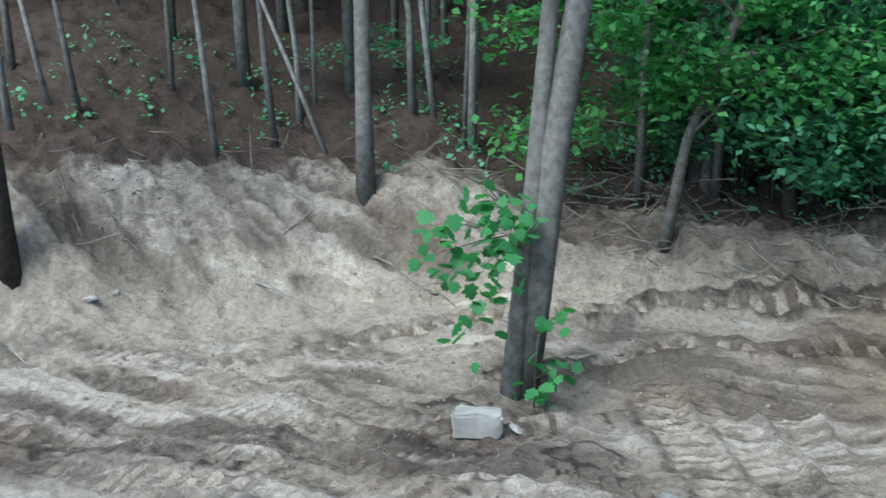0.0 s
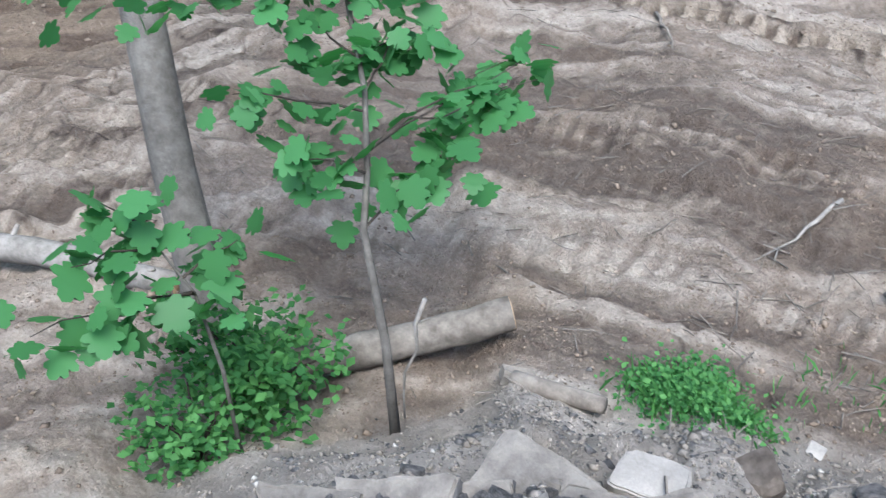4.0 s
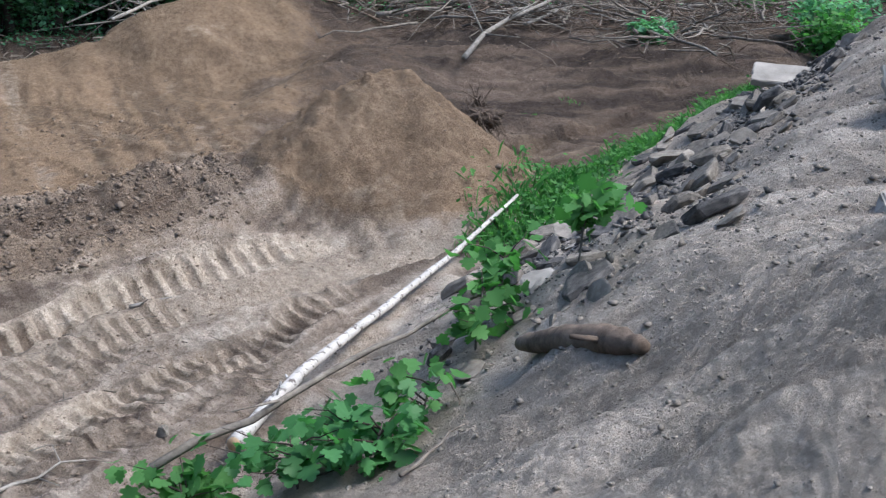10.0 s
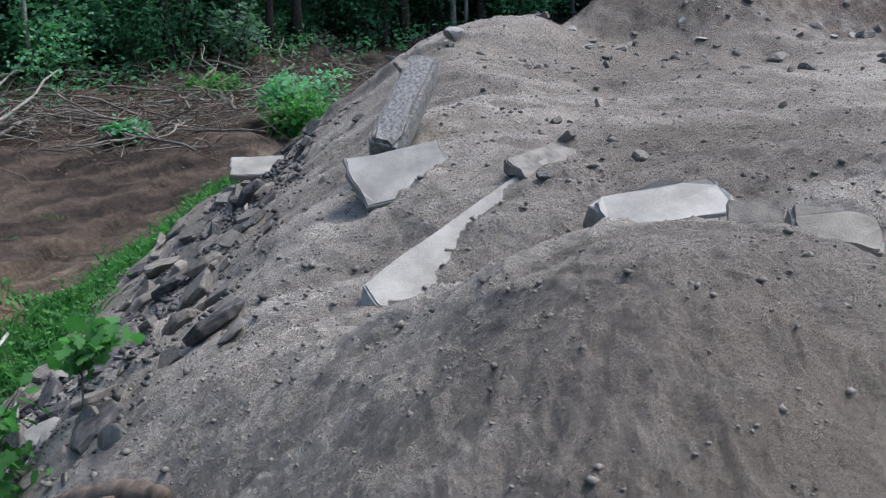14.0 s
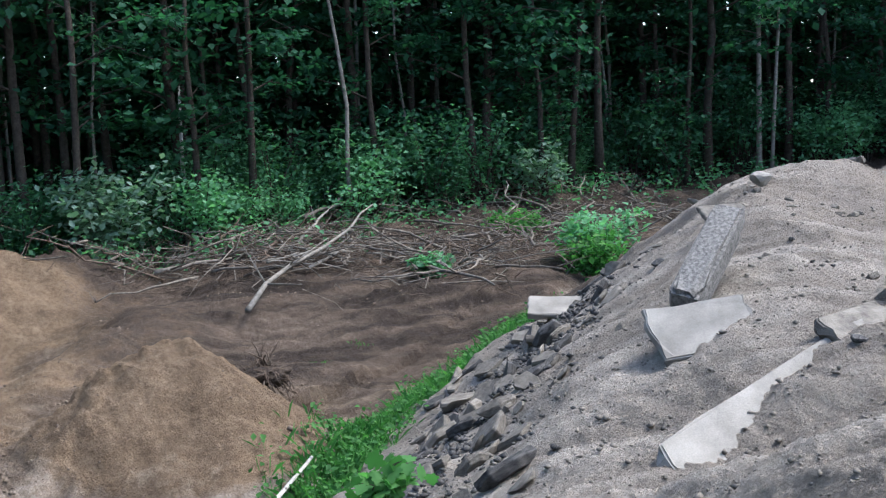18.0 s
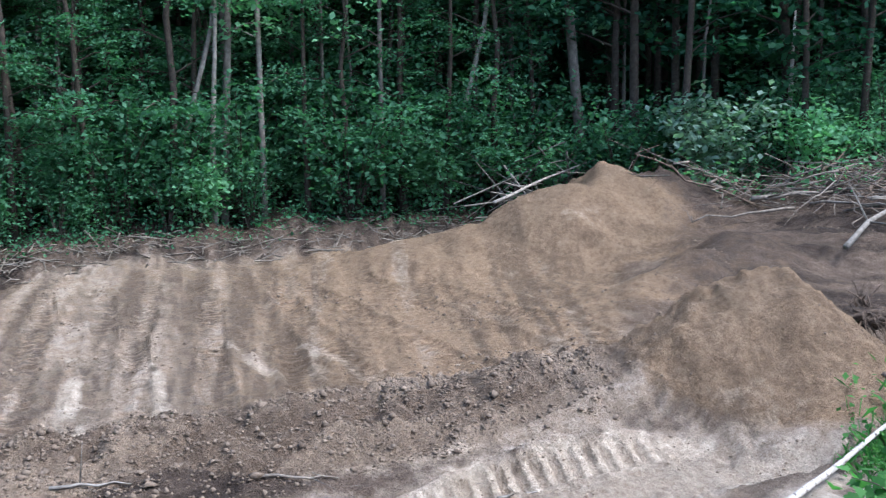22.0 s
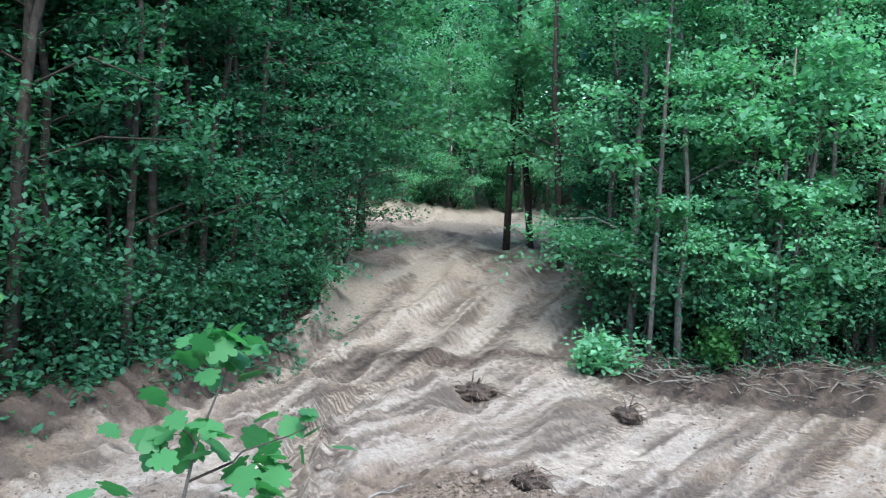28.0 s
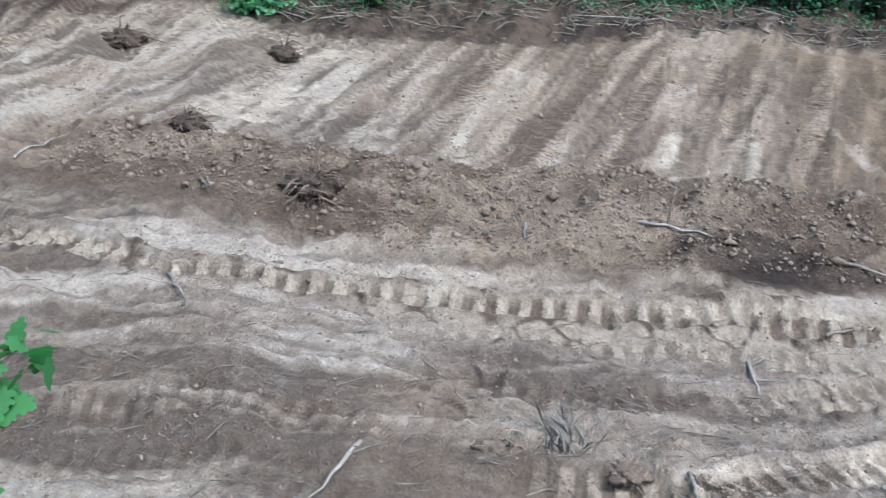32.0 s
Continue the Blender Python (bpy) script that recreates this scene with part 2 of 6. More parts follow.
def along(pts, x, y):
    """Distance from a line of points, signed positive to its right, and the length run along it."""
    best, sign, run, walked = np.full(x.shape, 1e9), np.ones(x.shape), np.zeros(x.shape), 0.0
    for (ax, ay), (bx, by) in zip(pts, pts[1:]):
        dx, dy = bx - ax, by - ay
        ln = math.hypot(dx, dy)
        t = np.clip(((x - ax) * dx + (y - ay) * dy) / ln ** 2, 0, 1)
        d = np.hypot(x - ax - t * dx, y - ay - t * dy)
        near = d < best
        best = np.where(near, d, best)
        sign = np.where(near, np.where(dx * (y - ay) - dy * (x - ax) < 0, 1.0, -1.0), sign)
        run = np.where(near, walked + t * ln, run)
        walked += ln
    return best * sign, run


def bell(x, y, cx, cy, rx, ry, turn=0):
    c, s = math.cos(radians(turn)), math.sin(radians(turn))
    u, v = ((x - cx) * c + (y - cy) * s) / rx, (-(x - cx) * s + (y - cy) * c) / ry
    return np.exp(-(u * u + v * v))


def cone(x, y, cx, cy, rx, ry, turn=0):
    c, s = math.cos(radians(turn)), math.sin(radians(turn))
    u, v = ((x - cx) * c + (y - cy) * s) / rx, (-(x - cx) * s + (y - cy) * c) / ry
    d = np.sqrt(u * u + v * v + 0.03)
    return np.clip(1 - d, 0, None)


# ---- the lie of the land ----
TOE = [(-3.2, -12), (-4.1, -4), (-4.45, 0), (-4.3, 1.85), (-3.65, 3.2), (-2.6, 3.9), (-0.9, 4.35), (0.9, 5.8), (2.3, 7.3), (4.8, 9.8), (7.7, 12.2),
       (11.0, 14.6), (15.5, 16.8), (22, 18.5), (30, 19), (60, 12)]
EDGE = [(-120, 19), (-100, 19), (-86, 18.5), (-78, 18), (-70, 20), (-62, 21.5), (-56, 22.5), (-53, 24), (-50.5, 25.5), (-48.6, 28), (-47.2, 32), (-46.4, 62), (-34.4, 62), (-33.8, 31),
        (-32.6, 28.5), (-30, 27.5), (-17, 30), (-10, 30.5), (0, 31), (8, 32), (15, 32.5), (22, 31), (30, 32), (40, 35), (50, 40), (60, 44), (90, 46)]
FIELD_RIM = [(-30, 14), (-11.5, 10.6), (-8.5, 10.8), (-5, 11.1), (-2.0, 11.9), (1.5, 13.4), (5, 14.2), (8.5, 15.6)]


def edge_at(x, y):
    return np.interp(np.degrees(np.arctan2(x, y)), [a for a, _ in EDGE], [d for _, d in EDGE])


def track(x, y, pts, width, depth, period=0.22, fresh=0.1):
    """The print of a crawler: a sunken band with bars across it, its strength and the bars' phase."""
    lo = np.array(pts).min(0) - 1.0
    hi = np.array(pts).max(0) + 1.0
    k = np.flatnonzero((x > lo[0]) & (x < hi[0]) & (y > lo[1]) & (y < hi[1]))
    d, run = along(pts, x[k], y[k])
    near = np.abs(d) < width / 2 + 0.5
    k, d, run = k[near], d[near], run[near]
    d = d + 0.12 * vnoise(run * 0.7, run * 0 + 3.3, 5)
    ends = smooth(0.02, 0.8, run) * smooth(run.max() - 0.02, run.max() - 0.8, run) if len(run) else run
    band = smooth(width / 2 + 0.05, width / 2 - 0.03, np.abs(d)) * ends
    bars = smooth(-0.2, 0.5, np.sin(run * 2 * math.pi / period))
    fade = fresh + (1 - fresh) * smooth(-0.12, 0.22, fbm(x[k] * 0.8, y[k] * 0.8, 2, 8))
    ridge = np.exp(-((np.abs(d) - width / 2 - 0.08) / 0.07) ** 2) * ends
    return k, band * depth * (bars * (0.2 + 0.35 * fresh) * fade - 0.55) + ridge * depth * 0.6, band * fade * (0.25 + 0.75 * fresh), run / period + 0.2 * d, ridge


TRACKS = []
# up and down the graded field, fanning out
FIELD_RUNS = [(-12.6, 21.4, -9.6, 13.6), (-11.4, 22.5, -8.4, 12.8), (-9.9, 23.6, -7.3, 12.4), (-8.8, 24.4, -6.0, 12.2), (-7.6, 24.8, -5.0, 12.0), (-6.6, 25.4, -4.3, 12.0), (-5.5, 26.0, -3.4, 12.1),
              (-4.3, 26.2, -2.6, 12.2), (-3.2, 26.5, -1.8, 12.5), (-2.0, 26.8, -0.8, 12.9), (-1.2, 26.8, 0.5, 13.4), (-0.6, 26.4, 1.9, 13.9), (-0.2, 26.2, 3.4, 15.4), (1.4, 25.6, 4.4, 16.6), (3.0, 25.0, 5.6, 17.4)]
for _i, (_ax, _ay, _bx, _by) in enumerate(FIELD_RUNS):
    _mx, _my = (_ax + _bx) / 2 + 0.25 * math.sin(_i * 2.1), (_ay + _by) / 2
    TRACKS.append(([(_bx, _by), (_mx, _my), (_ax, _ay)], 0.46, 0.06, 0.2, (0.5, 0.08, 0.3)[_i % 3]))
# the sand road between heap and windrow
TRACKS.append(([(-9.5, 8.3), (-6.8, 8.2), (-5.0, 8.9), (-3.1, 9.5), (-1.7, 10.05), (0.5, 11.1), (1.8, 11.6), (3.0, 12.1), (4.9, 12.6)], 0.4, 0.13, 0.24, 1.0))
TRACKS.append(([(-2.4, 6.2), (-1.0, 6.6), (-0.1, 7.7), (1.0, 8.65), (2.1, 9.4), (3.4, 10.1), (4.8, 11.2)], 0.42, 0.09, 0.2, 0.85))
TRACKS.append(([(-2.3, 5.55), (-1.0, 5.95), (0.1, 6.65), (1.1, 8.0), (2.2, 8.95), (3.7, 10.0)], 0.42, 0.07, 0.2, 0.5))
TRACKS.append(([(-3.7, 7.4), (-1.8, 7.9), (-0.4, 8.8), (0.9, 9.8), (2.4, 10.7)], 0.42, 0.06, 0.2, 0.6))
TRACKS.append(([(-4.2, 8.3), (-1.6, 9.3), (-0.1, 9.75), (1.6, 10.6), (3.2, 11.3)], 0.42, 0.06, 0.2, 0.6))
TRACKS.append(([(-2.6, 4.75), (-1.8, 5.0), (-0.6, 5.5), (0.5, 6.3)], 0.42, 0.06, 0.18, 0.4))
# the bend round the heap's west foot
for _i in range(3):
    _o = _i * 0.95
    TRACKS.append(([(-8.6 - _o * 0.5, 1.6 + _o * 0.6), (-6.9 - _o * 0.4, 2.9 + _o * 0.75), (-5.5 - _o * 0.3, 3.9 + _o * 0.8), (-4.1 - _o * 0.2, 4.7 + _o * 0.85), (-2.2, 5.3 + _o * 0.8), (-0.6, 6.0 + _o)], 0.4, 0.05, 0.17, (0.4, 0.2, 0.3)[_i]))
# the west floor
TRACKS.append(([(-13.2, -5.2), (-14.6, -2.9), (-15.5, -1.4), (-15.5, 0.2), (-15.8, 1.6), (-15.9, 2.9), (-16.2, 4.8), (-15.8, 6.6), (-15.2, 8.6)], 0.5, 0.16, 0.34, 1.0))
TRACKS.append(([(-12.6, -1.6), (-13.4, 0.1), (-14.1, 1.5), (-13.8, 2.6), (-14.0, 3.7), (-14.1, 5.0), (-13.9, 6.6), (-13.0, 8.4)], 0.5, 0.16, 0.34, 1.0))
for _i in range(5):
    _y = 0.9 + 0.66 * _i
    TRACKS.append(([(-13.2 + 0.3 * _i, _y), (-10.9 + 0.25 * _i, _y + 0.15), (-8.4, _y + 0.45), (-6.8, _y + 1.1)], 0.54, 0.06, 0.2, (0.7, 0.5, 0.6, 0.4, 0.5)[_i]))
for _i in range(5):
    TRACKS.append(([(-14.6 + _i * 1.0, -8.4), (-13.2 + _i * 0.95, -5.0), (-11.8 + _i * 0.8, -2.6), (-10.2 + _i * 0.6, -0.6)], 0.5, 0.06, 0.2, 0.55))
# arcs at the mouth of the clearing
for _i in range(6):
    _k = _i * 0.75
    TRACKS.append(([(-8.0 - _k, 7.6 + _k * 0.9), (-10.4 - _k, 8.6 + _k), (-13.2 - _k * 0.7, 11.4 + _k * 0.9), (-15.6 - _k * 0.3, 14.8 + _k * 0.5), (-16.6 - _k * 0.4, 18.4 + _k * 0.7)], 0.46, 0.08, 0.22, (0.8, 0.5, 0.7, 0.4, 0.6, 0.8)[_i]))
for _i in range(3):
    TRACKS.append(([(-18.8 + _i, 12.6 + _i), (-19.2 + _i, 17.6), (-18.4 + _i, 21.4 - _i * 0.6), (-14.8, 21.8 - _i * 0.8), (-10.8, 22.4 - _i * 0.9)], 0.5, 0.08, 0.22, 0.7))
# strips that the blade has left smooth and pale
SLICKS = [([(-9.7, 14.2), (-10.8, 20.2)], 1.5, 0.7), ([(-6.8, 12.4), (-8.5, 17.0)], 0.8, 0.55), ([(-5.3, 12.6), (-6.3, 15.2), (-7.5, 20.8)], 0.6, 0.65), ([(-4.3, 12.8), (-4.9, 16), (-5.9, 23.4)], 0.4, 0.7),
          ([(-2.9, 14.0), (-4.1, 22.0)], 0.45, 0.8), ([(-1.5, 13.4), (-2.6, 20.5)], 0.35, 0.6), ([(0.7, 14.2), (-1.2, 20.2)], 0.5, 0.5), ([(2.0, 14.8), (0.0, 20.2)], 0.7, 0.4), ([(3.6, 17.0), (1.0, 23.0), (-0.4, 26.0)], 0.5, 0.3),
          ([(5.2, 17.6), (3.2, 22.0)], 0.5, 0.25), ([(-6.9, 8.55), (-5.1, 9.35), (-3.4, 10.15), (-1.7, 10.6), (0.5, 11.6), (2.5, 12.15), (5.0, 12.8)], 0.85, 1.3), ([(-0.9, 6.9), (-0.4, 7.4), (0.4, 8.3), (1.4, 9.15), (2.5, 9.9), (3.4, 10.3)], 0.42, 0.8),
          ([(-13.6, -4.4), (-14.4, -1.6), (-14.3, 0.4)], 0.9, 0.7), ([(-17.0, -6.5), (-16.6, -3.0), (-16.8, 0.0)], 1.1, 0.9), ([(-12.2, 1.4), (-9.5, 2.0)], 0.6, 0.4), ([(-11.5, 3.0), (-8.6, 3.6)], 0.6, 0.4),
          ([(-9.9, 10.9), (-8.3, 10.7)], 0.5, 0.8), ([(-9.3, 12.6), (-8.7, 12.7)], 0.4, 0.8), ([(-15.8, 15.2), (-13.4, 17.0)], 0.9, 0.5), ([(-5.4, 4.6), (-4.0, 5.4)], 0.5, 0.5)]


BOUNDS = [(*(np.array(t[0]).min(0) - 1.0), *(np.array(t[0]).max(0) + 1.0)) for t in TRACKS]


def heights(x, y):
    """Height of the ground and the weights of its kinds of earth at x, y."""
    r, yaw = np.hypot(x, y), np.degrees(np.arctan2(x, y))
    e = edge_at(x, y)
    z = 0.05 + 0.25 * fbm(x * 0.12, y * 0.12, 3, 3)
    # the wood climbs away, steeply to the west, and the clearing climbs between
    far_field = smooth(-52, -48.5, yaw) * smooth(-31, -35.5, yaw)
    climb = (1 - far_field) * np.interp(yaw, [-120, -72, -60, -48, -38, -30, 0, 20, 45, 90], [0.24, 0.22, 0.14, 0.1, 0.1, 0.08, 0.09, 0.1, 0.1, 0.1])
    base_at = np.interp(yaw, [-120, -72, -60, -48, -38, -30, 0, 90], [17, 17, 22, 26, 26, 28, 30, 38])
    z = z + climb * np.clip(r - base_at, 0, 55)
    z = z + far_field * np.interp(r, [25, 28, 31, 36, 40, 64, 80], [0.15, 0.4, 0.95, 2.0, 2.2, 2.85, 5.5])
    z = z - 0.5 * smooth(-8, -12, x) * smooth(10, 5, np.abs(y)) + 0.35 * bell(x, y, -1.5, 7.2, 3.2, 2.0)
    z = z + 1.3 * smooth(20, 29, r) * smooth(17, 30, yaw)
    rim = np.interp(yaw, [-120, -96, -88, -74, -70, -30, -20, 8, 15, 50, 90], [1.5, 1.4, 0.7, 0.5, 0.5, 0.35, 0.3, 0.4, 0.6, 0.6, 0.4])
    z = z + rim * smooth(e - 2.6, e - 0.4, r)
    # windrow along the near rim of the graded field
    d, run = along(FIELD_RIM, x, y)
    row_h = np.interp(run, [0, 18.2, 21, 25, 31, 40], [0, 0.03, 0.42, 0.62, 0.75, 0.5])
    z = z + row_h * np.where(d > 0, np.exp(-(d / 1.0) ** 2), np.exp(-(d / 1.5) ** 2)) + 0.2 * smooth(0.2, -1.0, d) * smooth(14, 0, -d)
    # two mounds of sand
    gully = 1 - 0.16 * bell(x, y, 6.3, 12.9, 0.25, 1.2, -12)
    m2 = cone(x, y, 6.9, 14.1, 2.5, 2.4) * 1.85 * gully + bell(x, y, 4.0, 13.7, 2.2, 1.0, 10) * 0.3
    m1 = cone(x, y, 8.7, 27.6, 3.9, 3.6, 8) * 1.95 + cone(x, y, 6.0, 27.0, 6.4, 2.6, 6) * 1.15 + bell(x, y, 9.6, 22.6, 1.5, 2.2, -20) * 0.6 + bell(x, y, 7.4, 20.4, 2.6, 1.0, 28) * 0.55
    fold = 0.25 - np.abs(vnoise(x * 0.75 + y * 0.55, y * 0.22 - x * 0.16, 33))
    m1 = m1 * (1 + 0.25 * vnoise(x * 0.9 + y * 0.3, y * 0.3, 32) + 0.12 * vnoise(x * 2.2, y * 0.8, 34)) + 0.9 * fold * smooth(0.1, 0.9, m1)
    z = z + np.maximum(m1, m2)
    # the grey heap
    s, run_t = along(TOE, x, y)
    s = s + 0.5 * fbm(x * 0.6, y * 0.6, 3, 21)
    top = 3.1 + 0.35 * fbm(x * 0.35, y * 0.35, 3, 31) + 0.75 * bell(x, y, 4.3, 2.3, 1.4, 1.2, -28)
    top = top + 0.9 * bell(x, y, 13.2, 10.3, 3.0, 2.2, 32) + 0.66 * bell(x, y, 15.5, 9.5, 1.1, 1.9) + 0.7 * bell(x, y, 17.5, 9.1, 1.2, 1.0) + 1.6 * bell(x, y, 19.0, 7.8, 1.5, 1.8)
    top = top + 1.85 * bell(x, y, 21.8, 6.0, 1.8, 2.2) + 0.35 * bell(x, y, 9.2, 6.6, 1.8, 1.2, 30) - 0.25 * bell(x, y, 6.6, 3.2, 1.3, 1.3) - 0.4 * bell(x, y, 5.9, 4.2, 1.1, 0.9, 35)
    dip = 0.6 * bell(x, y, -1.7, 1.3, 1.1, 1.0) - 0.45 * bell(x, y, 3.2, 1.9, 1.3, 1.0)
    steep = np.interp(run_t, [0, 12, 17, 21, 24, 30, 36, 40, 60], [0.85, 0.85, 0.75, 0.66, 0.6, 0.62, 0.74, 0.74, 0.7])
    rise = np.clip(s, 0, None) * steep
    pile = top - 0.35 * np.logaddexp(0, (top - rise) / 0.35)
    pile = np.where(s > 0, np.maximum(pile, 0), 0) + 0.12 * smooth(-1.2, 0, s)
    z = z * smooth(4.0, 0.0, s) + np.maximum(pile - dip, 0)
    on_heap = smooth(-0.5, 0.25, s)
    # surface: clods on windrow and wood's rim, trodden ruts in the pit, pebbly heap
    in_wood = smooth(e - 1.5, e + 0.5, r)
    pit = (1 - on_heap) * (1 - in_wood) * smooth(0.3, 0.05, np.maximum(m1, m2))
    worn_out = smooth(30, 23, r)
    pressed, prints, phase, turned = np.zeros(x.shape), np.zeros(x.shape), np.zeros(x.shape), np.zeros(x.shape)
    for k, (pts, w, dep, per, fresh) in enumerate(TRACKS):
        if (x.max() < BOUNDS[k][0]) or (x.min() > BOUNDS[k][2]) or (y.max() < BOUNDS[k][1]) or (y.min() > BOUNDS[k][3]):
            continue
        q, dz, band, ph, spoil = track(x, y, pts, w, dep, per, fresh)
        dz, band = dz * worn_out[q], band * worn_out[q]
        z[q] += dz * pit[q]
        turned[q] = np.maximum(turned[q], spoil * fresh * worn_out[q])
        pressed[q] += band * (0.45 if fresh > 0.55 else (0.3, -0.25, 0.2, -0.15, 0.25)[k % 5])
        over_it = band > prints[q] * 0.8
        phase[q[over_it]] = ph[over_it]
        prints[q] = np.maximum(prints[q], band * pit[q])
    slick = np.zeros(x.shape)
    for pts, w, much in SLICKS:
        lo, hi = np.array(pts).min(0) - w, np.array(pts).max(0) + w
        q = np.flatnonzero((x > lo[0]) & (x < hi[0]) & (y > lo[1]) & (y < hi[1]))
        if not len(q):
            continue
        off, ran = along(pts, x[q], y[q])
        comb = smooth(-0.3, 0.15, vnoise(off * 5, ran * 0.35, 35) + 0.5 * vnoise(x[q] * 3, y[q] * 3, 36))
        slick[q] = np.maximum(slick[q], much * comb * smooth(w / 2 + 0.12, w / 2 - 0.12, np.abs(off + 0.25 * w * vnoise(x[q] * 1.3, y[q] * 1.3, 34))))
    slick = slick * pit * smooth(-0.45, 0.1, fbm(x * 0.8, y * 0.8, 3, 37))
    ridged = 0.25 - np.abs(vnoise(x * 2.1 + 0.4 * y, y * 2.1, 43))
    wx, wy = x + 0.12 * vnoise(x * 3, y * 3, 38), y + 0.12 * vnoise(x * 3, y * 3, 39)
    torn = (0.2 - np.abs(vnoise(wx * 3.4, wy * 4.4, 40))) * smooth(0.0, 0.3, fbm(x * 0.7, y * 0.9, 2, 42) + 0.12)
    def drawn(u, v, seed):
        v = v + 0.25 * vnoise(u * 0.6, v * 0.8, seed + 9)
        return 0.5 * vnoise(u * 0.3, v * 1.5, seed) + 0.4 * vnoise(u * 0.55, v * 3.6, seed + 1) + 0.3 * vnoise(u * 1.1, v * 8.0, seed + 2) + 0.12 * vnoise(u * 4, v * 14, seed + 3)

    on_field = smooth(0.3, -0.8, d)
    in_west, in_east = smooth(-54, -64, yaw), smooth(14, 20, yaw) * smooth(14, 17, r)
    band = drawn(run, 0.6 * d + 0.6 * s, 201) * (1 - on_field) + drawn(y * 0.55, 2.1 * x / (0.62 + 0.022 * y), 211) * on_field
    band = band * (1 - in_west) + drawn(y + 0.3 * x, x - 0.35 * y, 221) * in_west
    band = band * (1 - in_east) + drawn(r * np.radians(yaw), r - 0.2 * x, 231) * in_east
    band = band * (1 - 0.7 * smooth(0.1, 0.6, np.maximum(m1, m2)))
    streaks = drawn(s * 1.3, run_t * 0.9, 241)
    rough = 0.16 * band * (1 - 0.55 * on_field) + 0.12 * torn + 0.08 * np.clip(vnoise(wx * 8, wy * 8, 46), 0, 1) * smooth(16, 10, r) + 0.05 * np.clip(vnoise(x * 19, y * 19, 47) - 0.05, 0, 1) * smooth(11, 7, r) + 0.15 * fbm(x * 0.9, y * 0.9, 4, 41, 0.55) + 0.1 * ridged + 0.09 * fbm(x * 4, y * 4, 3, 51, 0.6) + 0.018 * fbm(x * 15, y * 15, 2, 55, 0.7) * smooth(8, 5, r)
    fanned = x / (0.55 + y * 0.025)
    crease = (0.22 - np.abs(vnoise(fanned * 2.6, y * 0.12, 44))) * smooth(0.2, -1.0, d) * smooth(-34, -28, yaw) * smooth(18, 10, yaw) * 0.4
    crease = crease + (0.22 - np.abs(vnoise(run * 0.3, d * 1.5 + 0.5 * vnoise(run * 0.5, d, 46), 45))) * smooth(-0.2, 0.8, d) * smooth(7, 5, d) * smooth(-60, -50, yaw)
    crease = crease + (0.2 - np.abs(vnoise(x * 0.9 + 0.3 * y, y * 0.45, 47))) * smooth(-50, -60, yaw)
    in_clearing = smooth(-31, -36, yaw) * smooth(-56, -50, yaw) * smooth(13, 20, r)
    churn = fbm(x * 0.35 + 0.2 * y, y * 0.22, 4, 48, 0.6)
    crease = crease + 2.2 * (0.2 - np.abs(vnoise(x * 0.75 + 0.45 * y, y * 0.3, 49))) * in_clearing
    crease = crease + (0.9 * smooth(8, 14, yaw) * smooth(14, 17, r) + 1.0 * smooth(19, 25, yaw) * smooth(16, 20, r)) * fold + 1.6 * smooth(22, 28, yaw) * smooth(22, 27, r) * np.clip(fbm(x * 0.4, y * 0.4, 3, 58), -0.1, 1)
    z = z + 0.4 * crease * pit + 0.12 * churn * in_clearing
    rut = vnoise(x * 0.35 + 3, y * 1.5 - 0.25 * x, 57) * 0.09 * smooth(14, 9, r) * smooth(2, 5, r)
    z = z + (rut + rough * (1 - 0.75 * np.clip(slick, 0, 1)) * (0.75 + 0.9 * np.exp(-(d / 1.2) ** 2) + 1.4 * smooth(e - 4, e - 1, r))) * (1 - on_heap)
    slump = 0.2 - np.abs(vnoise(x * 1.5 + 0.4 * vnoise(x * 2, y * 2, 66), y * 1.5, 67))
    z = z + on_heap * smooth(1.5, 2.6, r) * (0.1 * streaks + 0.11 * fbm(x * 1.1, y * 1.1, 3, 62, 0.5) + 0.13 * slump)
    z = z + on_heap * (0.05 * fbm(x * 1.3, y * 1.3, 2, 61, 0.5) + 0.06 * (0.2 - np.abs(vnoise(x * 3.3, y * 3.3, 65))) + 0.032 * fbm(x * 8, y * 8, 3, 71, 0.65) + 0.02 * fbm(x * 32, y * 32, 2, 75, 0.7))
    clod = np.exp(-(d / 1.0) ** 2) * smooth(18.5, 21, run)
    z = z + clod * 0.12 * np.clip(fbm(x * 5, y * 5, 2, 81) + 0.15, 0, None)
    kinds = {}
    kinds["heap"] = on_heap
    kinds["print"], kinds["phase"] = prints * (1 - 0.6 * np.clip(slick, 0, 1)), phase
    kinds["slick"] = slick
    kinds["band"] = band * (1 - on_heap) + streaks * on_heap
    kinds["litter"] = smooth(e - 0.8, e + 0.6, r) * (1 - smooth(-50, -47, yaw) * smooth(-35, -38, yaw))
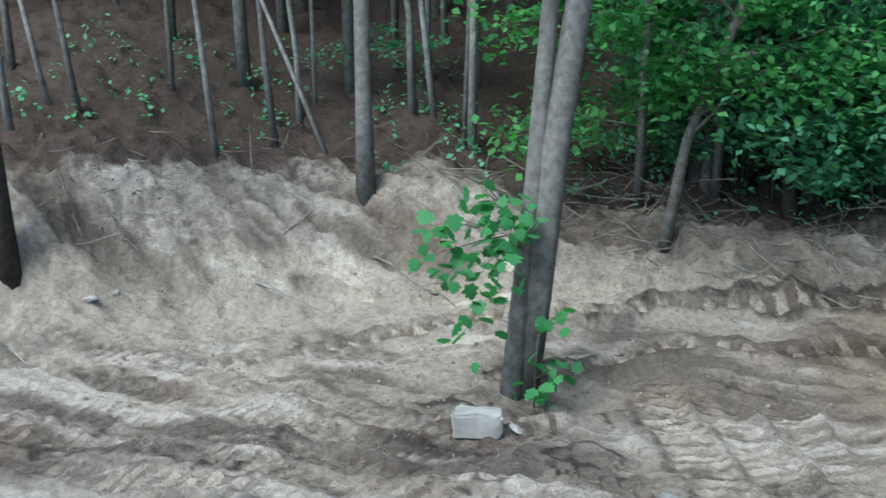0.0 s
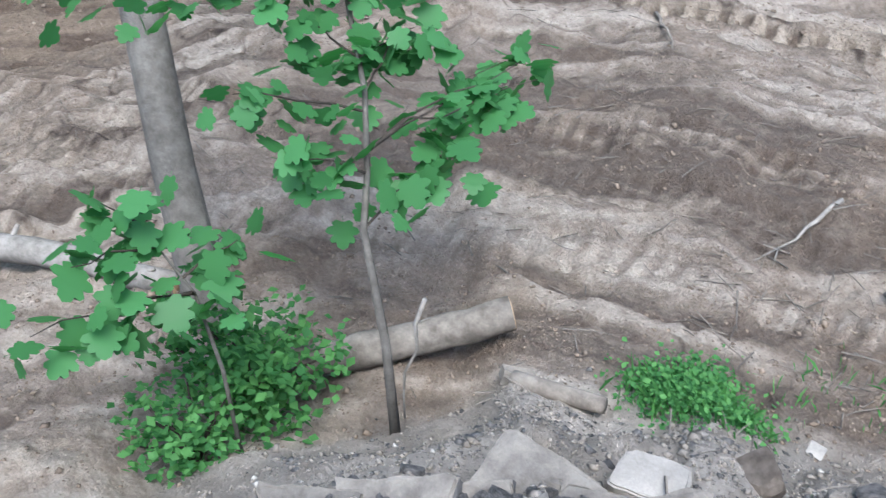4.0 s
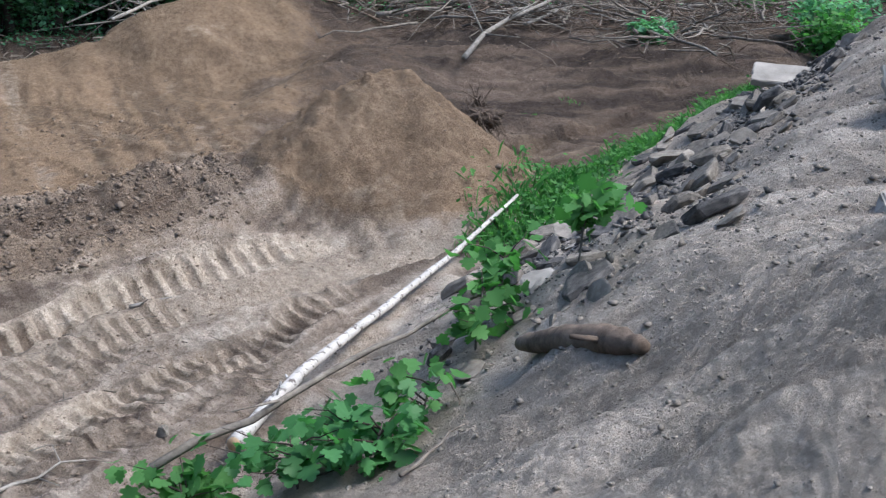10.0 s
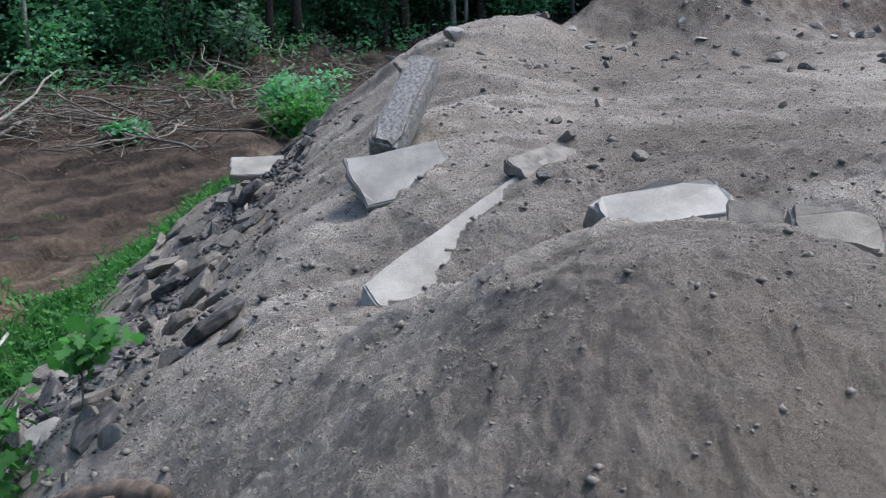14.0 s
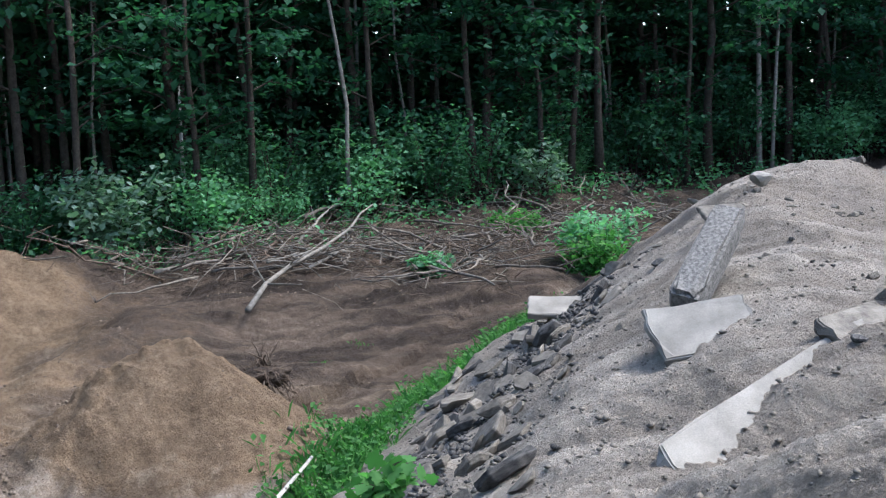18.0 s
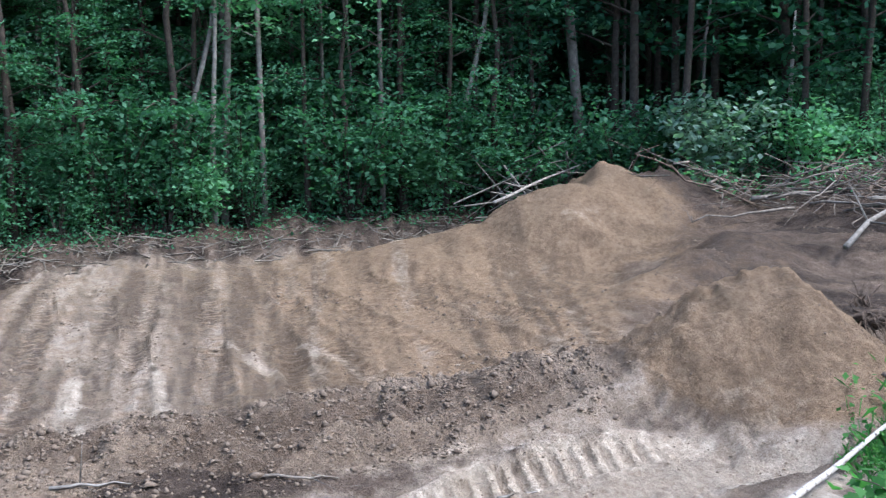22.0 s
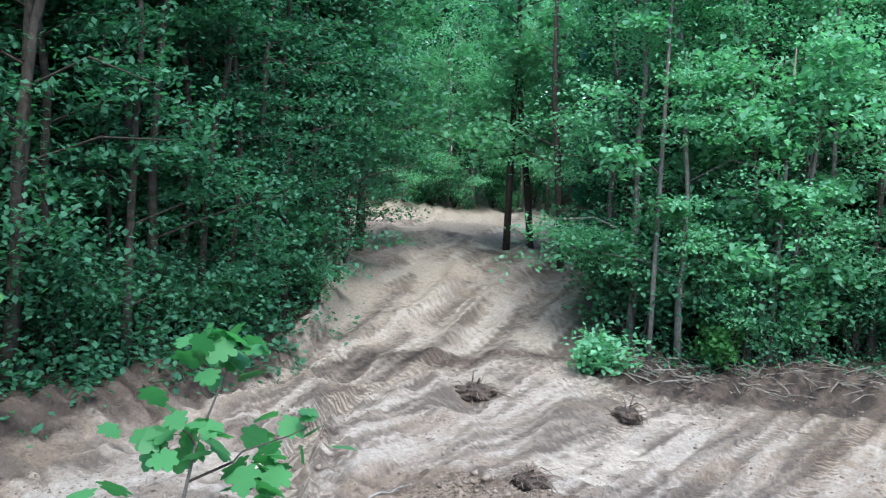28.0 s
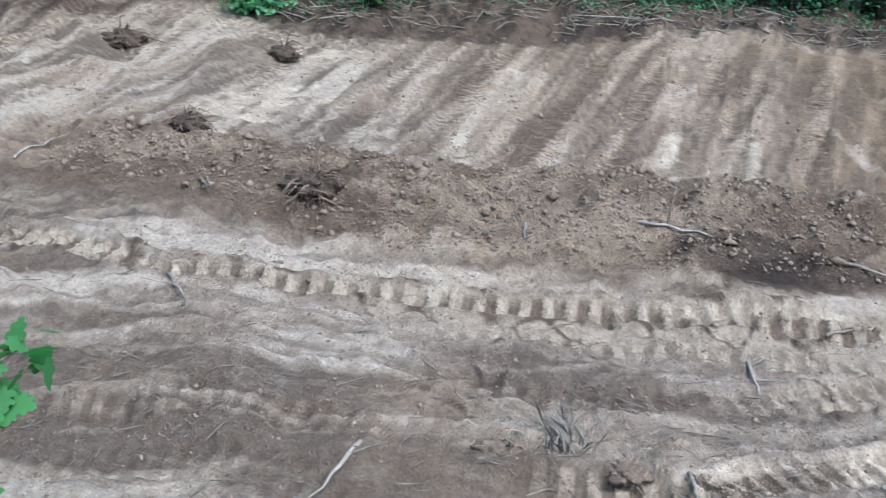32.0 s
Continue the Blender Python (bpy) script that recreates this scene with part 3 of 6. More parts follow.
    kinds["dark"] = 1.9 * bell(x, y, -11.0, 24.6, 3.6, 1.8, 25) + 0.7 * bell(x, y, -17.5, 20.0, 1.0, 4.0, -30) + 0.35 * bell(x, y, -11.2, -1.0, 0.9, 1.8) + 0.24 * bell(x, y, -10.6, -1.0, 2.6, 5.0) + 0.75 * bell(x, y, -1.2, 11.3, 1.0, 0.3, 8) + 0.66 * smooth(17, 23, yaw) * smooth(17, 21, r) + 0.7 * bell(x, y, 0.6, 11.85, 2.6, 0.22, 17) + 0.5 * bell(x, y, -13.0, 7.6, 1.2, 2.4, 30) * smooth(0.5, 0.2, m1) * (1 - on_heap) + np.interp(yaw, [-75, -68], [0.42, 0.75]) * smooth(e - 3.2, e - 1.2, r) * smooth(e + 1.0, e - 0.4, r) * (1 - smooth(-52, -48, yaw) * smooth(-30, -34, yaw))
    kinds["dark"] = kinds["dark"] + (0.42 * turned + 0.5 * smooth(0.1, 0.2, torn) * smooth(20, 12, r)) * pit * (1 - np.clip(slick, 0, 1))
    kinds["orange"] = np.clip(1.7 * smooth(0.05, 0.8, np.maximum(m1 * (0.3 + 0.7 * smooth(6.8, 9, x)), m2)) + 0.62 * smooth(0.3, -1.0, d) * smooth(-36, -20, yaw) * smooth(e, e - 3, r) * (0.75 + 0.65 * smooth(-8, 8, yaw)) + 0.1 * smooth(12, 20, yaw) * smooth(13, 17, r) * smooth(60, 50, yaw), 0, 1.7)
    kinds["clay"] = np.clip(1.5 * np.exp(-((d + 0.1) / 1.15) ** 2) * smooth(18.2, 20.5, run) + 0.8 * np.exp(-((r - 14) / 3) ** 2) * smooth(-78, -75, yaw) * smooth(-62, -66, yaw) + 1.2 * smooth(15, 21, yaw) * smooth(16, 19, r) * smooth(0.5, 0.2, m1) + 0.9 * bell(x, y, -14.4, 5.0, 1.5, 3.6, 25) + in_clearing * smooth(0.05, -0.3, churn) * 0.25 * smooth(36, 28, r), 0, 1.4) * (1 - on_heap) * (1 - smooth(0.1, 0.4, np.maximum(m1, m2)))
    field = smooth(0.3, -1.0, d) * smooth(e + 0.2, e - 2.5, r) * smooth(-32, -26, yaw) * smooth(16, 9, yaw)
    streak = vnoise(fanned * 2.2, y * 0.11, 91) + 0.6 * vnoise(fanned * 5.5, y * 0.16, 92) + 0.35 * vnoise(x * 1.6, y * 1.1, 94)
    blot = fbm(x * 0.45, y * 0.7, 4, 93, 0.6)
    road = np.exp(-((d - 2.1) / 0.8) ** 2) * smooth(23, 27, run) * smooth(38, 34, run)
    dune, _ = along([(-14.2, -9.5), (-15.6, -6), (-16.0, -3), (-16.5, -0.5), (-16.7, 2)], x, y)
    dune = np.exp(-(dune / 1.0) ** 2)
    west = smooth(-9, -12, x) * np.exp(-((x + 14.5 + 0.25 * y) / 2.2) ** 2) * smooth(6, 1, y)
    kinds["sand"] = np.clip(smooth(0.0, 0.6, streak) * 0.45 * field + smooth(0.02, 0.5, blot) * 0.42 * (1 - in_wood) * (1 - field) * (1 - smooth(14, 20, yaw)) + 1.0 * road + 0.3 * west + 0.8 * dune + pressed * 0.7 + (0.5 + 0.9 * churn) * smooth(17, 33, r) * smooth(-56, -50, yaw) * smooth(-33, -36, yaw), 0, 1.2) * (1 - on_heap)
    # darker brown on the near hump and in two wide patches behind it
    kinds["heap_brown"] = on_heap * (1.05 * bell(x, y, 2.9, 0.9, 1.9, 1.25, 15) + 0.85 * bell(x, y, 9.0, 3.4, 3.0, 1.6) + 0.85 * bell(x, y, 16.0, 7.4, 5.5, 3.0, 20))
    return z, kinds


STEP, WEST, SOUTH = 0.15, -36.0, -14.0
gx, gy = np.meshgrid(WEST + STEP * np.arange(500), SOUTH + STEP * np.arange(400), indexing="ij")
RELIEF = heights(gx.ravel(), gy.ravel())[0].reshape(gx.shape)


def ground_at(x, y):
    """Height of the ground at one place, read from a fine grid where it reaches."""
    u, v = (x - WEST) / STEP, (y - SOUTH) / STEP
    i, j = int(u), int(v)
    if not (0 <= u < 498 and 0 <= v < 398):
        return float(heights(np.array([float(x)]), np.array([float(y)]))[0][0])
    f, g = u - i, v - j
    low = RELIEF[i, j] * (1 - f) + RELIEF[i + 1, j] * f
    return float(low * (1 - g) + (RELIEF[i, j + 1] * (1 - f) + RELIEF[i + 1, j + 1] * f) * g)


def mesh_object(name, verts, faces, mat, smooth_shade=False):
    me = bpy.data.meshes.new(name)
    me.from_pydata(verts, [], faces)
    me.materials.append(mat)
    if smooth_shade:
        me.polygons.foreach_set("use_smooth", [True] * len(me.polygons))
    return new(name, me)


def build_ground():
    ang = np.radians(np.concatenate([np.arange(-121, 82, 0.26), np.arange(84, 238, 2.0)]))
    rad = np.concatenate([np.geomspace(0.35, 3.9, 190), np.geomspace(4, 33, 760), np.geomspace(33.3, 60, 60), np.geomspace(62, 900, 24)])
    A, Rr = np.meshgrid(ang, rad, indexing="ij")
    X, Y = Rr * np.sin(A), Rr * np.cos(A)
    Z, kinds = heights(X.ravel(), Y.ravel())
    na, nr = A.shape
    co = np.stack([X.ravel(), Y.ravel(), Z], 1)
    co = np.vstack([co, [[0, 0, Z[::nr].mean()]]])
    i = np.arange(na)[:, None] * nr
    j = (np.arange(na)[:, None] + 1) % na * nr
    k = np.arange(nr - 1)[None, :]
    quads = np.stack([i + k, i + k + 1, j + k + 1, j + k], -1).reshape(-1, 4)
    me = bpy.data.meshes.new("ground")
    tris = np.stack([np.arange(na) * nr, (np.arange(na) + 1) % na * nr, np.full(na, na * nr)], 1)[:, [0, 1, 2]]
    nq, nt_ = len(quads), len(tris)
    me.vertices.add(len(co))
    me.vertices.foreach_set("co", co.astype(np.float32).ravel())
    me.loops.add(nq * 4 + nt_ * 3)
    me.loops.foreach_set("vertex_index", np.concatenate([quads[:, ::-1].ravel(), tris.ravel()]).astype(np.int32))
    me.polygons.add(nq + nt_)
    me.polygons.foreach_set("loop_start", np.concatenate([np.arange(nq) * 4, nq * 4 + np.arange(nt_) * 3]).astype(np.int32))
    me.polygons.foreach_set("use_smooth", np.ones(nq + nt_, bool))
    for key, val in kinds.items():
        a = me.attributes.new(key, "FLOAT", "POINT")
        a.data.foreach_set("value", np.append(val, val[0]).astype(np.float32))
    me.update(calc_edges=True)
    me.validate()
    me.materials.append(EARTH)
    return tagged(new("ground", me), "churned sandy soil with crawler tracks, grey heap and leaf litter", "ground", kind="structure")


ground = build_ground()



# ---- building blocks ----
def part(name, bm, mat, parent=None, label=""):
    me = bpy.data.meshes.new(name)
    bm.to_mesh(me)
    bm.free()
    me.materials.append(mat)
    me.polygons.foreach_set("use_smooth", [True] * len(me.polygons))
    ob = new(name, me)
    if parent is not None:
        ob.parent = parent
    if label:
        ob["label"] = label
    return ob


def tube(bm, pts, radii, sides=8, wobble=0.0, cap=True):
    """A bent tapering stem through pts."""
    pts = [Vector(p) for p in pts]
    rings, side = [], None
    for i, p in enumerate(pts):
        t = (pts[min(i + 1, len(pts) - 1)] - pts[max(i - 1, 0)]).normalized()
        ref = side if side is not None else (Vector((1, 0, 0)) if abs(t.x) < 0.8 else Vector((0, 1, 0)))
        u = (ref - t * ref.dot(t)).normalized()
        side, v = u, t.cross(u)
        ring = []
        for k in range(sides):
            a = 2 * math.pi * k / sides
            rr = radii[i] * (1 + wobble * (random.random() - 0.5))
            ring.append(bm.verts.new(p + (u * math.cos(a) + v * math.sin(a)) * rr))
        rings.append(ring)
    for a, b in zip(rings, rings[1:]):
        for k in range(sides):
            bm.faces.new((a[k], a[(k + 1) % sides], b[(k + 1) % sides], b[k]))
    if cap:
        bm.faces.new(rings[0][::-1])
        bm.faces.new(rings[-1])


def leaf_cards(rng, centres, sizes, droop=0.2):
    """Folded leaf blades, one island each."""
    n = len(centres)
    a = rng.uniform(0, 2 * math.pi, n)
    tilt = rng.normal(-droop, 0.5, n)
    d = np.stack([np.cos(a) * np.cos(tilt), np.sin(a) * np.cos(tilt), np.sin(tilt)], 1)
    up = np.stack([rng.normal(0, 0.4, n), rng.normal(0, 0.4, n), np.ones(n)], 1)
    w = np.cross(d, up)
    w /= np.linalg.norm(w, axis=1)[:, None]
    nn = np.cross(w, d)
    s = sizes[:, None]
    base, tip = centres - d * s * 0.5, centres + d * s * 0.5
    l, r = centres + w * s * 0.36 + nn * s * 0.1, centres - w * s * 0.36 + nn * s * 0.1
    v = np.stack([base, r, tip, l], 1).reshape(-1, 3)
    i = np.arange(n)[:, None] * 4
    return v, np.vstack([i + [0, 1, 2], i + [0, 2, 3]]) if n else v


def card_mesh(name, v, f, mat, parent=None):
    me = bpy.data.meshes.new(name)
    me.vertices.add(len(v))
    me.vertices.foreach_set("co", v.astype(np.float32).ravel())
    me.loops.add(len(f) * 3)
    me.loops.foreach_set("vertex_index", f.astype(np.int32).ravel())
    me.polygons.add(len(f))
    me.polygons.foreach_set("loop_start", (np.arange(len(f)) * 3).astype(np.int32))
    me.update(calc_edges=True)
    me.materials.append(mat)
    ob = new(name, me)
    if parent is not None:
        ob.parent = parent
    return ob


def empty(name, label, category, group="", m=None):
    ob = tagged(new(name), label, category, group)
    ob.empty_display_size = 0.1
    if m is not None:
        ob.matrix_world = m
    return ob


# ---- the wood ----
def make_tree(rng, height, thick, low, spread, leaves, size, bark, leaf, label):
    """A slim forest tree: bent trunk, limbs and a broken crown of leaf sprays."""
    t = empty("tree", label, "tree", "trees of the wood")
    bm = bmesh.new()
    bend = [(rng.normal(0, 0.25), rng.normal(0, 0.25)) for _ in range(5)]
    spine = [Vector((bend[i % 5][0] * (i / 7) ** 1.2, bend[(i + 2) % 5][1] * (i / 7) ** 1.2, height * i / 7 - 0.3 * (i == 0))) for i in range(8)]
    tube(bm, spine, [thick * (1.25 if i == 0 else 1) * (1 - 0.8 * i / 7) for i in range(8)], 7, 0.15)
    centres = []
    n_limb = 16
    for k in range(n_limb):
        h = low + (height - low) * (k + rng.random()) / n_limb
        i = min(int(h / height * 7), 6)
        p = spine[i].lerp(spine[i + 1], h / height * 7 - i)
        a, ln = rng.uniform(0, 6.28), spread * (0.55 + 0.6 * rng.random()) * (1 - 0.45 * max(0, h / height - 0.4))
        q = p + Vector((math.cos(a) * ln * 0.5, math.sin(a) * ln * 0.5, ln * 0.22))
        e = p + Vector((math.cos(a) * ln, math.sin(a) * ln, ln * rng.uniform(0.05, 0.4)))
        tube(bm, [p, q, e], [thick * 0.3 * (1 - 0.6 * h / height), thick * 0.16, 0.008], 4, 0, False)
        for _ in range(5):
            f = rng.uniform(0.3, 1.05)
            c = p.lerp(e, f) + Vector(rng.normal(0, 0.22, 3)) * spread * 0.55
            centres.append((c, spread * rng.uniform(0.1, 0.24)))
    part("trunk", bm, bark, t)
    per = max(1, leaves // len(centres))
    pts = np.concatenate([np.array(c) + rng.normal(0, 1, (per, 3)) * [s, s, s * 0.24] for c, s in centres])
    pts = pts[pts[:, 2] > 0.25]
    v, f = leaf_cards(rng, pts, rng.uniform(0.7, 1.3, len(pts)) * size)
    card_mesh("crown", v, f, leaf, t)
    return t


def make_bush(rng, height, spread, leaves, size, leaf, label, name="bush"):
    t = empty(name, label, "bush", "undergrowth at the wood's edge")
    bm = bmesh.new()
    pts = []
    for k in range(9):
        a, ln = rng.uniform(0, 6.28), spread * rng.uniform(0.3, 1)
        e = Vector((math.cos(a) * ln, math.sin(a) * ln, height * rng.uniform(0.5, 1)))
        tube(bm, [(0, 0, -0.1), (e.x * 0.4, e.y * 0.4, e.z * 0.6), e], [0.025, 0.015, 0.005], 4, 0, False)
        for f in (0.45, 0.7, 0.9, 1.0):
            c = np.array(e) * [f, f, f ** 0.8]
            pts.append(c + rng.normal(0, 1, (leaves // 36, 3)) * spread * 0.2)
    part("stem", bm, DARK_BARK, t)["kind"] = "stuff"
    pts = np.concatenate(pts)
    pts[:, 2] = np.abs(pts[:, 2])
    v, f = leaf_cards(rng, pts, rng.uniform(0.7, 1.3, len(pts)) * size)
    card_mesh("leaves", v, f, leaf, t)
    return t


def place(proto, x, y, scale=1.0, turn=0.0, lean=0.0, sink=0.05):
    m = pose(x, y, ground_at(x, y) - sink, lean, 0, turn) @ Matrix.Scale(scale, 4)
    ob = copy_thing(proto, m)
    ob.matrix_basis = m
    return ob


def polar(yaw, d):
    return d * math.sin(radians(yaw)), d * math.cos(radians(yaw))


rng = np.random.default_rng(7)
protos = []
for k in range(4):
    protos.append(make_tree(rng, 13 + k, 0.11 + 0.015 * k, 0.7 + 0.4 * k, 1.9 + 0.2 * k, 3600, 0.135, (BARK, DARK_BARK)[k % 2], (LEAF_MID, LEAF_DEEP)[k % 2],
                            "slim broadleaf forest tree in full green leaf"))
broad = []
for k in range(3):
    broad.append(make_tree(rng, 9.5 + 1.2 * k, 0.11, 0.8 + 0.3 * k, 3.0 - 0.2 * k, 7600, 0.125, BARK, LEAF_MID, "broad layered maple in full leaf at the wood's front"))
# dark bark and deep leaves stand in for shade on these trees
shaded = []
for k in range(3):
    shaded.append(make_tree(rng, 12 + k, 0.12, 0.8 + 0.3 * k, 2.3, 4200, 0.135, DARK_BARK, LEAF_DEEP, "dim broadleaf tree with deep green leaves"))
# trees for the dim side: shade is coloured into leaf and bark
backs = []
for k in range(3):
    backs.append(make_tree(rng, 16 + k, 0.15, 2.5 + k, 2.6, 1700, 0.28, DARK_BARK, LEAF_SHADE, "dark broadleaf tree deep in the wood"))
poles = []
for k in range(3):
    poles.append(make_tree(rng, 12 + k, 0.075, 7.0, 1.3, 500, 0.2, (PALE_BARK, BARK, PALE_BARK)[k], LEAF_MID, "thin pale-barked pole tree, bare low down"))
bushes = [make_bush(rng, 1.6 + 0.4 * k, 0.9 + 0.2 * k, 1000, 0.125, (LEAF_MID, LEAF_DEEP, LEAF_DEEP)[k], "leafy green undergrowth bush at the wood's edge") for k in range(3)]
count = 0
for yaw in np.arange(-119, 84, 1.3):
    e = float(np.interp(yaw, [a for a, _ in EDGE], [d for _, d in EDGE]))
    bare, dim, thick, front = yaw < -86, yaw > 16, -74 < yaw < -46.5, -34 < yaw < -22
    for row in range(3):
        d = e + 1.2 + row * 2.6 + rng.uniform(-0.8, 1.3)
        yw = yaw + rng.uniform(-0.7, 0.7)
        if rng.random() < (0.88 if bare else (0.35 if dim else (0.1 if thick else 0.3))) or (-47 < yw < -34.6 and d < 60):
            continue
        x, y = polar(yw, d)
        kind = poles if rng.random() < (0.75 if bare else (0.25 if dim else 0.2)) else (protos if not dim else backs)
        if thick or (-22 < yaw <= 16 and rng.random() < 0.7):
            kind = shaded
        if -47 < yw < -34.6:
            kind = broad
        if front and row < 2:
            kind = broad if rng.random() < 0.55 else (protos if rng.random() < 0.85 else poles)
        place(kind[int(rng.integers(len(kind)))], x, y, rng.uniform(0.75, 1.2), rng.uniform(0, 360), rng.normal(0, 2.5))
        count += 1
    for _ in range(2):
        if rng.random() < (0.05 if bare else 0.9):
            x, y = polar(yaw + rng.uniform(-0.6, 0.6), e + rng.uniform(0.6, 4.0))
            place(bushes[int(rng.integers(3))], x, y, rng.uniform(0.6, 1.3) * (1.35 if yaw > -34 else 1.0), rng.uniform(0, 360))


def far_wood():
    """The deep wood, too far to tell its trees apart: stems and leaf masses in two meshes."""
    rg = np.random.default_rng(11)
    spots = []
    for yaw in np.arange(-125, 90, 1.1):
        e = float(np.interp(yaw, [a for a, _ in EDGE], [d for _, d in EDGE]))
        for row in range(5):
            if yaw < -84 and rg.random() < 0.75:
                continue
            spots.append(polar(yaw + rg.uniform(-0.6, 0.6), e + 9 + row * 3.6 + rg.uniform(-1.5, 1.5)))
    sv, sf, pts = [], [], []
    for i, (x, y) in enumerate(spots):
        g, h, r0 = ground_at(x, y), rg.uniform(13, 18), rg.uniform(0.07, 0.17)
        lx, ly = rg.normal(0, 0.5, 2)
        for k in range(3):
            f = k / 2
            for q in range(5):
                sv.append((x + lx * f + r0 * (1 - 0.6 * f) * math.cos(q * 1.257), y + ly * f + r0 * (1 - 0.6 * f) * math.sin(q * 1.257), g - 0.2 + h * f))
        for k in range(2):
            for q in range(5):
                a, b = i * 15 + k * 5 + q, i * 15 + k * 5 + (q + 1) % 5
                sf += [(a, b, b + 5), (a, b + 5, a + 5)]
        n = 150
        low = 0.42 if math.degrees(math.atan2(x, y)) < -84 else 0.0
        # the last sixty sit high, mostly unseen, added to block light from above
        z = g + h * np.concatenate([rg.uniform(low, 1.0, 90), rg.uniform(0.5, 1.0, 60)])
        pts.append(np.stack([x + rg.normal(0, 1.7, n), y + rg.normal(0, 1.7, n), z], 1))
    stems = card_mesh("far_stems", np.array(sv), np.array(sf), DARK_BARK)
    tagged(stems, "dark stems deep in the wood", "wood", kind="stuff")
    pts = np.concatenate(pts)
    yw, dist = np.degrees(np.arctan2(pts[:, 0], pts[:, 1])), np.hypot(pts[:, 0], pts[:, 1])
    pts = pts[~((yw > -47) & (yw < -35) & (dist < 66))]
    v, f = leaf_cards(rg, pts, rg.uniform(0.5, 1.0, len(pts)))
    # the last trees, a closed wall of leaf masses
    a = np.radians(rg.uniform(-128, 95, 30000))
    d = np.interp(np.degrees(a), [q for q, _ in EDGE], [q for _, q in EDGE]) + rg.uniform(29, 40, 30000)
    last = np.stack([d * np.sin(a), d * np.cos(a), np.zeros(30000)], 1)
    last[:, 2] = heights(last[:, 0], last[:, 1])[0] + rg.uniform(0, 1, 30000) ** 1.2 * 19
    w, q = leaf_cards(rg, last, rg.uniform(1.0, 2.0, 30000), 0.9)
    v, f = np.vstack([v, w]), np.vstack([f, q + len(v)])
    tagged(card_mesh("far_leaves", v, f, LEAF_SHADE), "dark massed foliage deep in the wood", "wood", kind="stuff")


far_wood()
for p in protos + broad + shaded + backs + poles + bushes:
    for o in (*p.children_recursive, p):
        bpy.data.objects.remove(o)


# ---- stones, slabs and timber ----
def rock_mesh(name, seed, mat, flat=0.7, detail=2):
    r = random.Random(seed)
    bm = bmesh.new()
    bmesh.ops.create_icosphere(bm, subdivisions=detail, radius=0.5)
    cuts = [(Vector((r.gauss(0, 1), r.gauss(0, 1), r.gauss(0, 1))).normalized(), r.uniform(0.2, 0.38)) for _ in range(10)]
    for v in bm.verts:
        for n, d in cuts:
            over = v.co.dot(n) - d
            if over > 0:
                v.co -= n * over * 0.92
        v.co += Vector((r.gauss(0, 1), r.gauss(0, 1), r.gauss(0, 1))) * 0.012
        v.co.z *= flat
    me = bpy.data.meshes.new(name)
    bm.to_mesh(me)
    bm.free()
    me.materials.append(mat)
    return me


STONES = [rock_mesh("stone", 10 + k, STONE, (0.6, 0.8, 0.5, 0.7)[k % 4]) for k in range(6)]
CHUNKS = [rock_mesh("asphalt_chunk", 30 + k, ASPHALT, (0.4, 0.5, 0.35)[k % 3]) for k in range(4)]
def plate_mesh(name, seed, mat):
    """An angular broken plate of unit size."""
    r = random.Random(seed)
    n = r.choice((5, 6, 6, 7))
    out = [Vector((math.cos(6.283 * (k + r.uniform(-0.3, 0.3)) / n) * r.uniform(0.4, 0.56), math.sin(6.283 * (k + r.uniform(-0.3, 0.3)) / n) * r.uniform(0.36, 0.54), 0)) for k in range(n)]
    bm = bmesh.new()
    up = [bm.verts.new(p + Vector((0, 0, 0.3 + r.uniform(-0.06, 0.06)))) for p in out]
    mid = [bm.verts.new(p * r.uniform(0.98, 1.12) + Vector((0, 0, r.uniform(-0.1, 0.1)))) for p in out]
    dn = [bm.verts.new(p * r.uniform(0.7, 0.98) + Vector((0, 0, -0.35))) for p in out]
    bm.faces.new(up)
    bm.faces.new(dn[::-1])
    for a, b in ((mid, up), (dn, mid)):
        for k in range(n):
            bm.faces.new((a[k], a[(k + 1) % n], b[(k + 1) % n], b[k]))
    bmesh.ops.bevel(bm, geom=bm.edges[:], offset=0.025, segments=1, affect="EDGES")
    me = bpy.data.meshes.new(name)
    bm.to_mesh(me)
    bm.free()
    me.materials.append(mat)
    return me


PLATES = [plate_mesh("broken_plate", 70 + k, (GREY_SLAB, ASPHALT, GREY_SLAB, STONE)[k % 4]) for k in range(8)]
PALES = [rock_mesh("concrete_lump", 50 + k, CONCRETE, (0.6, 0.45)[k % 2]) for k in range(3)]


def stone(meshes, x, y, size, label, category="stone", group="", turn=None, lift=0.0, name="stone", tilt=8.0, lie=False):
    ob = new(name, meshes[random.randrange(len(meshes))])
    ob.location = (x, y, ground_at(x, y) + size[2] * 0.22 + lift)
    ob.rotation_euler = (radians(random.gauss(0, tilt)), radians(random.gauss(0, tilt)), radians(random.uniform(0, 360) if turn is None else turn))
    if lie:
        sx, sy = (ground_at(x + 0.25, y) - ground_at(x - 0.25, y)) * 2, (ground_at(x, y + 0.25) - ground_at(x, y - 0.25)) * 2
        bed = Vector((-sx, -sy, 1)).to_track_quat("Z", "Y")
        ob.rotation_euler = (bed @ ob.rotation_euler.to_quaternion()).to_euler()
    ob.scale = (size[0], size[1], size[2] / 0.7)
    return tagged(ob, label, category, group)


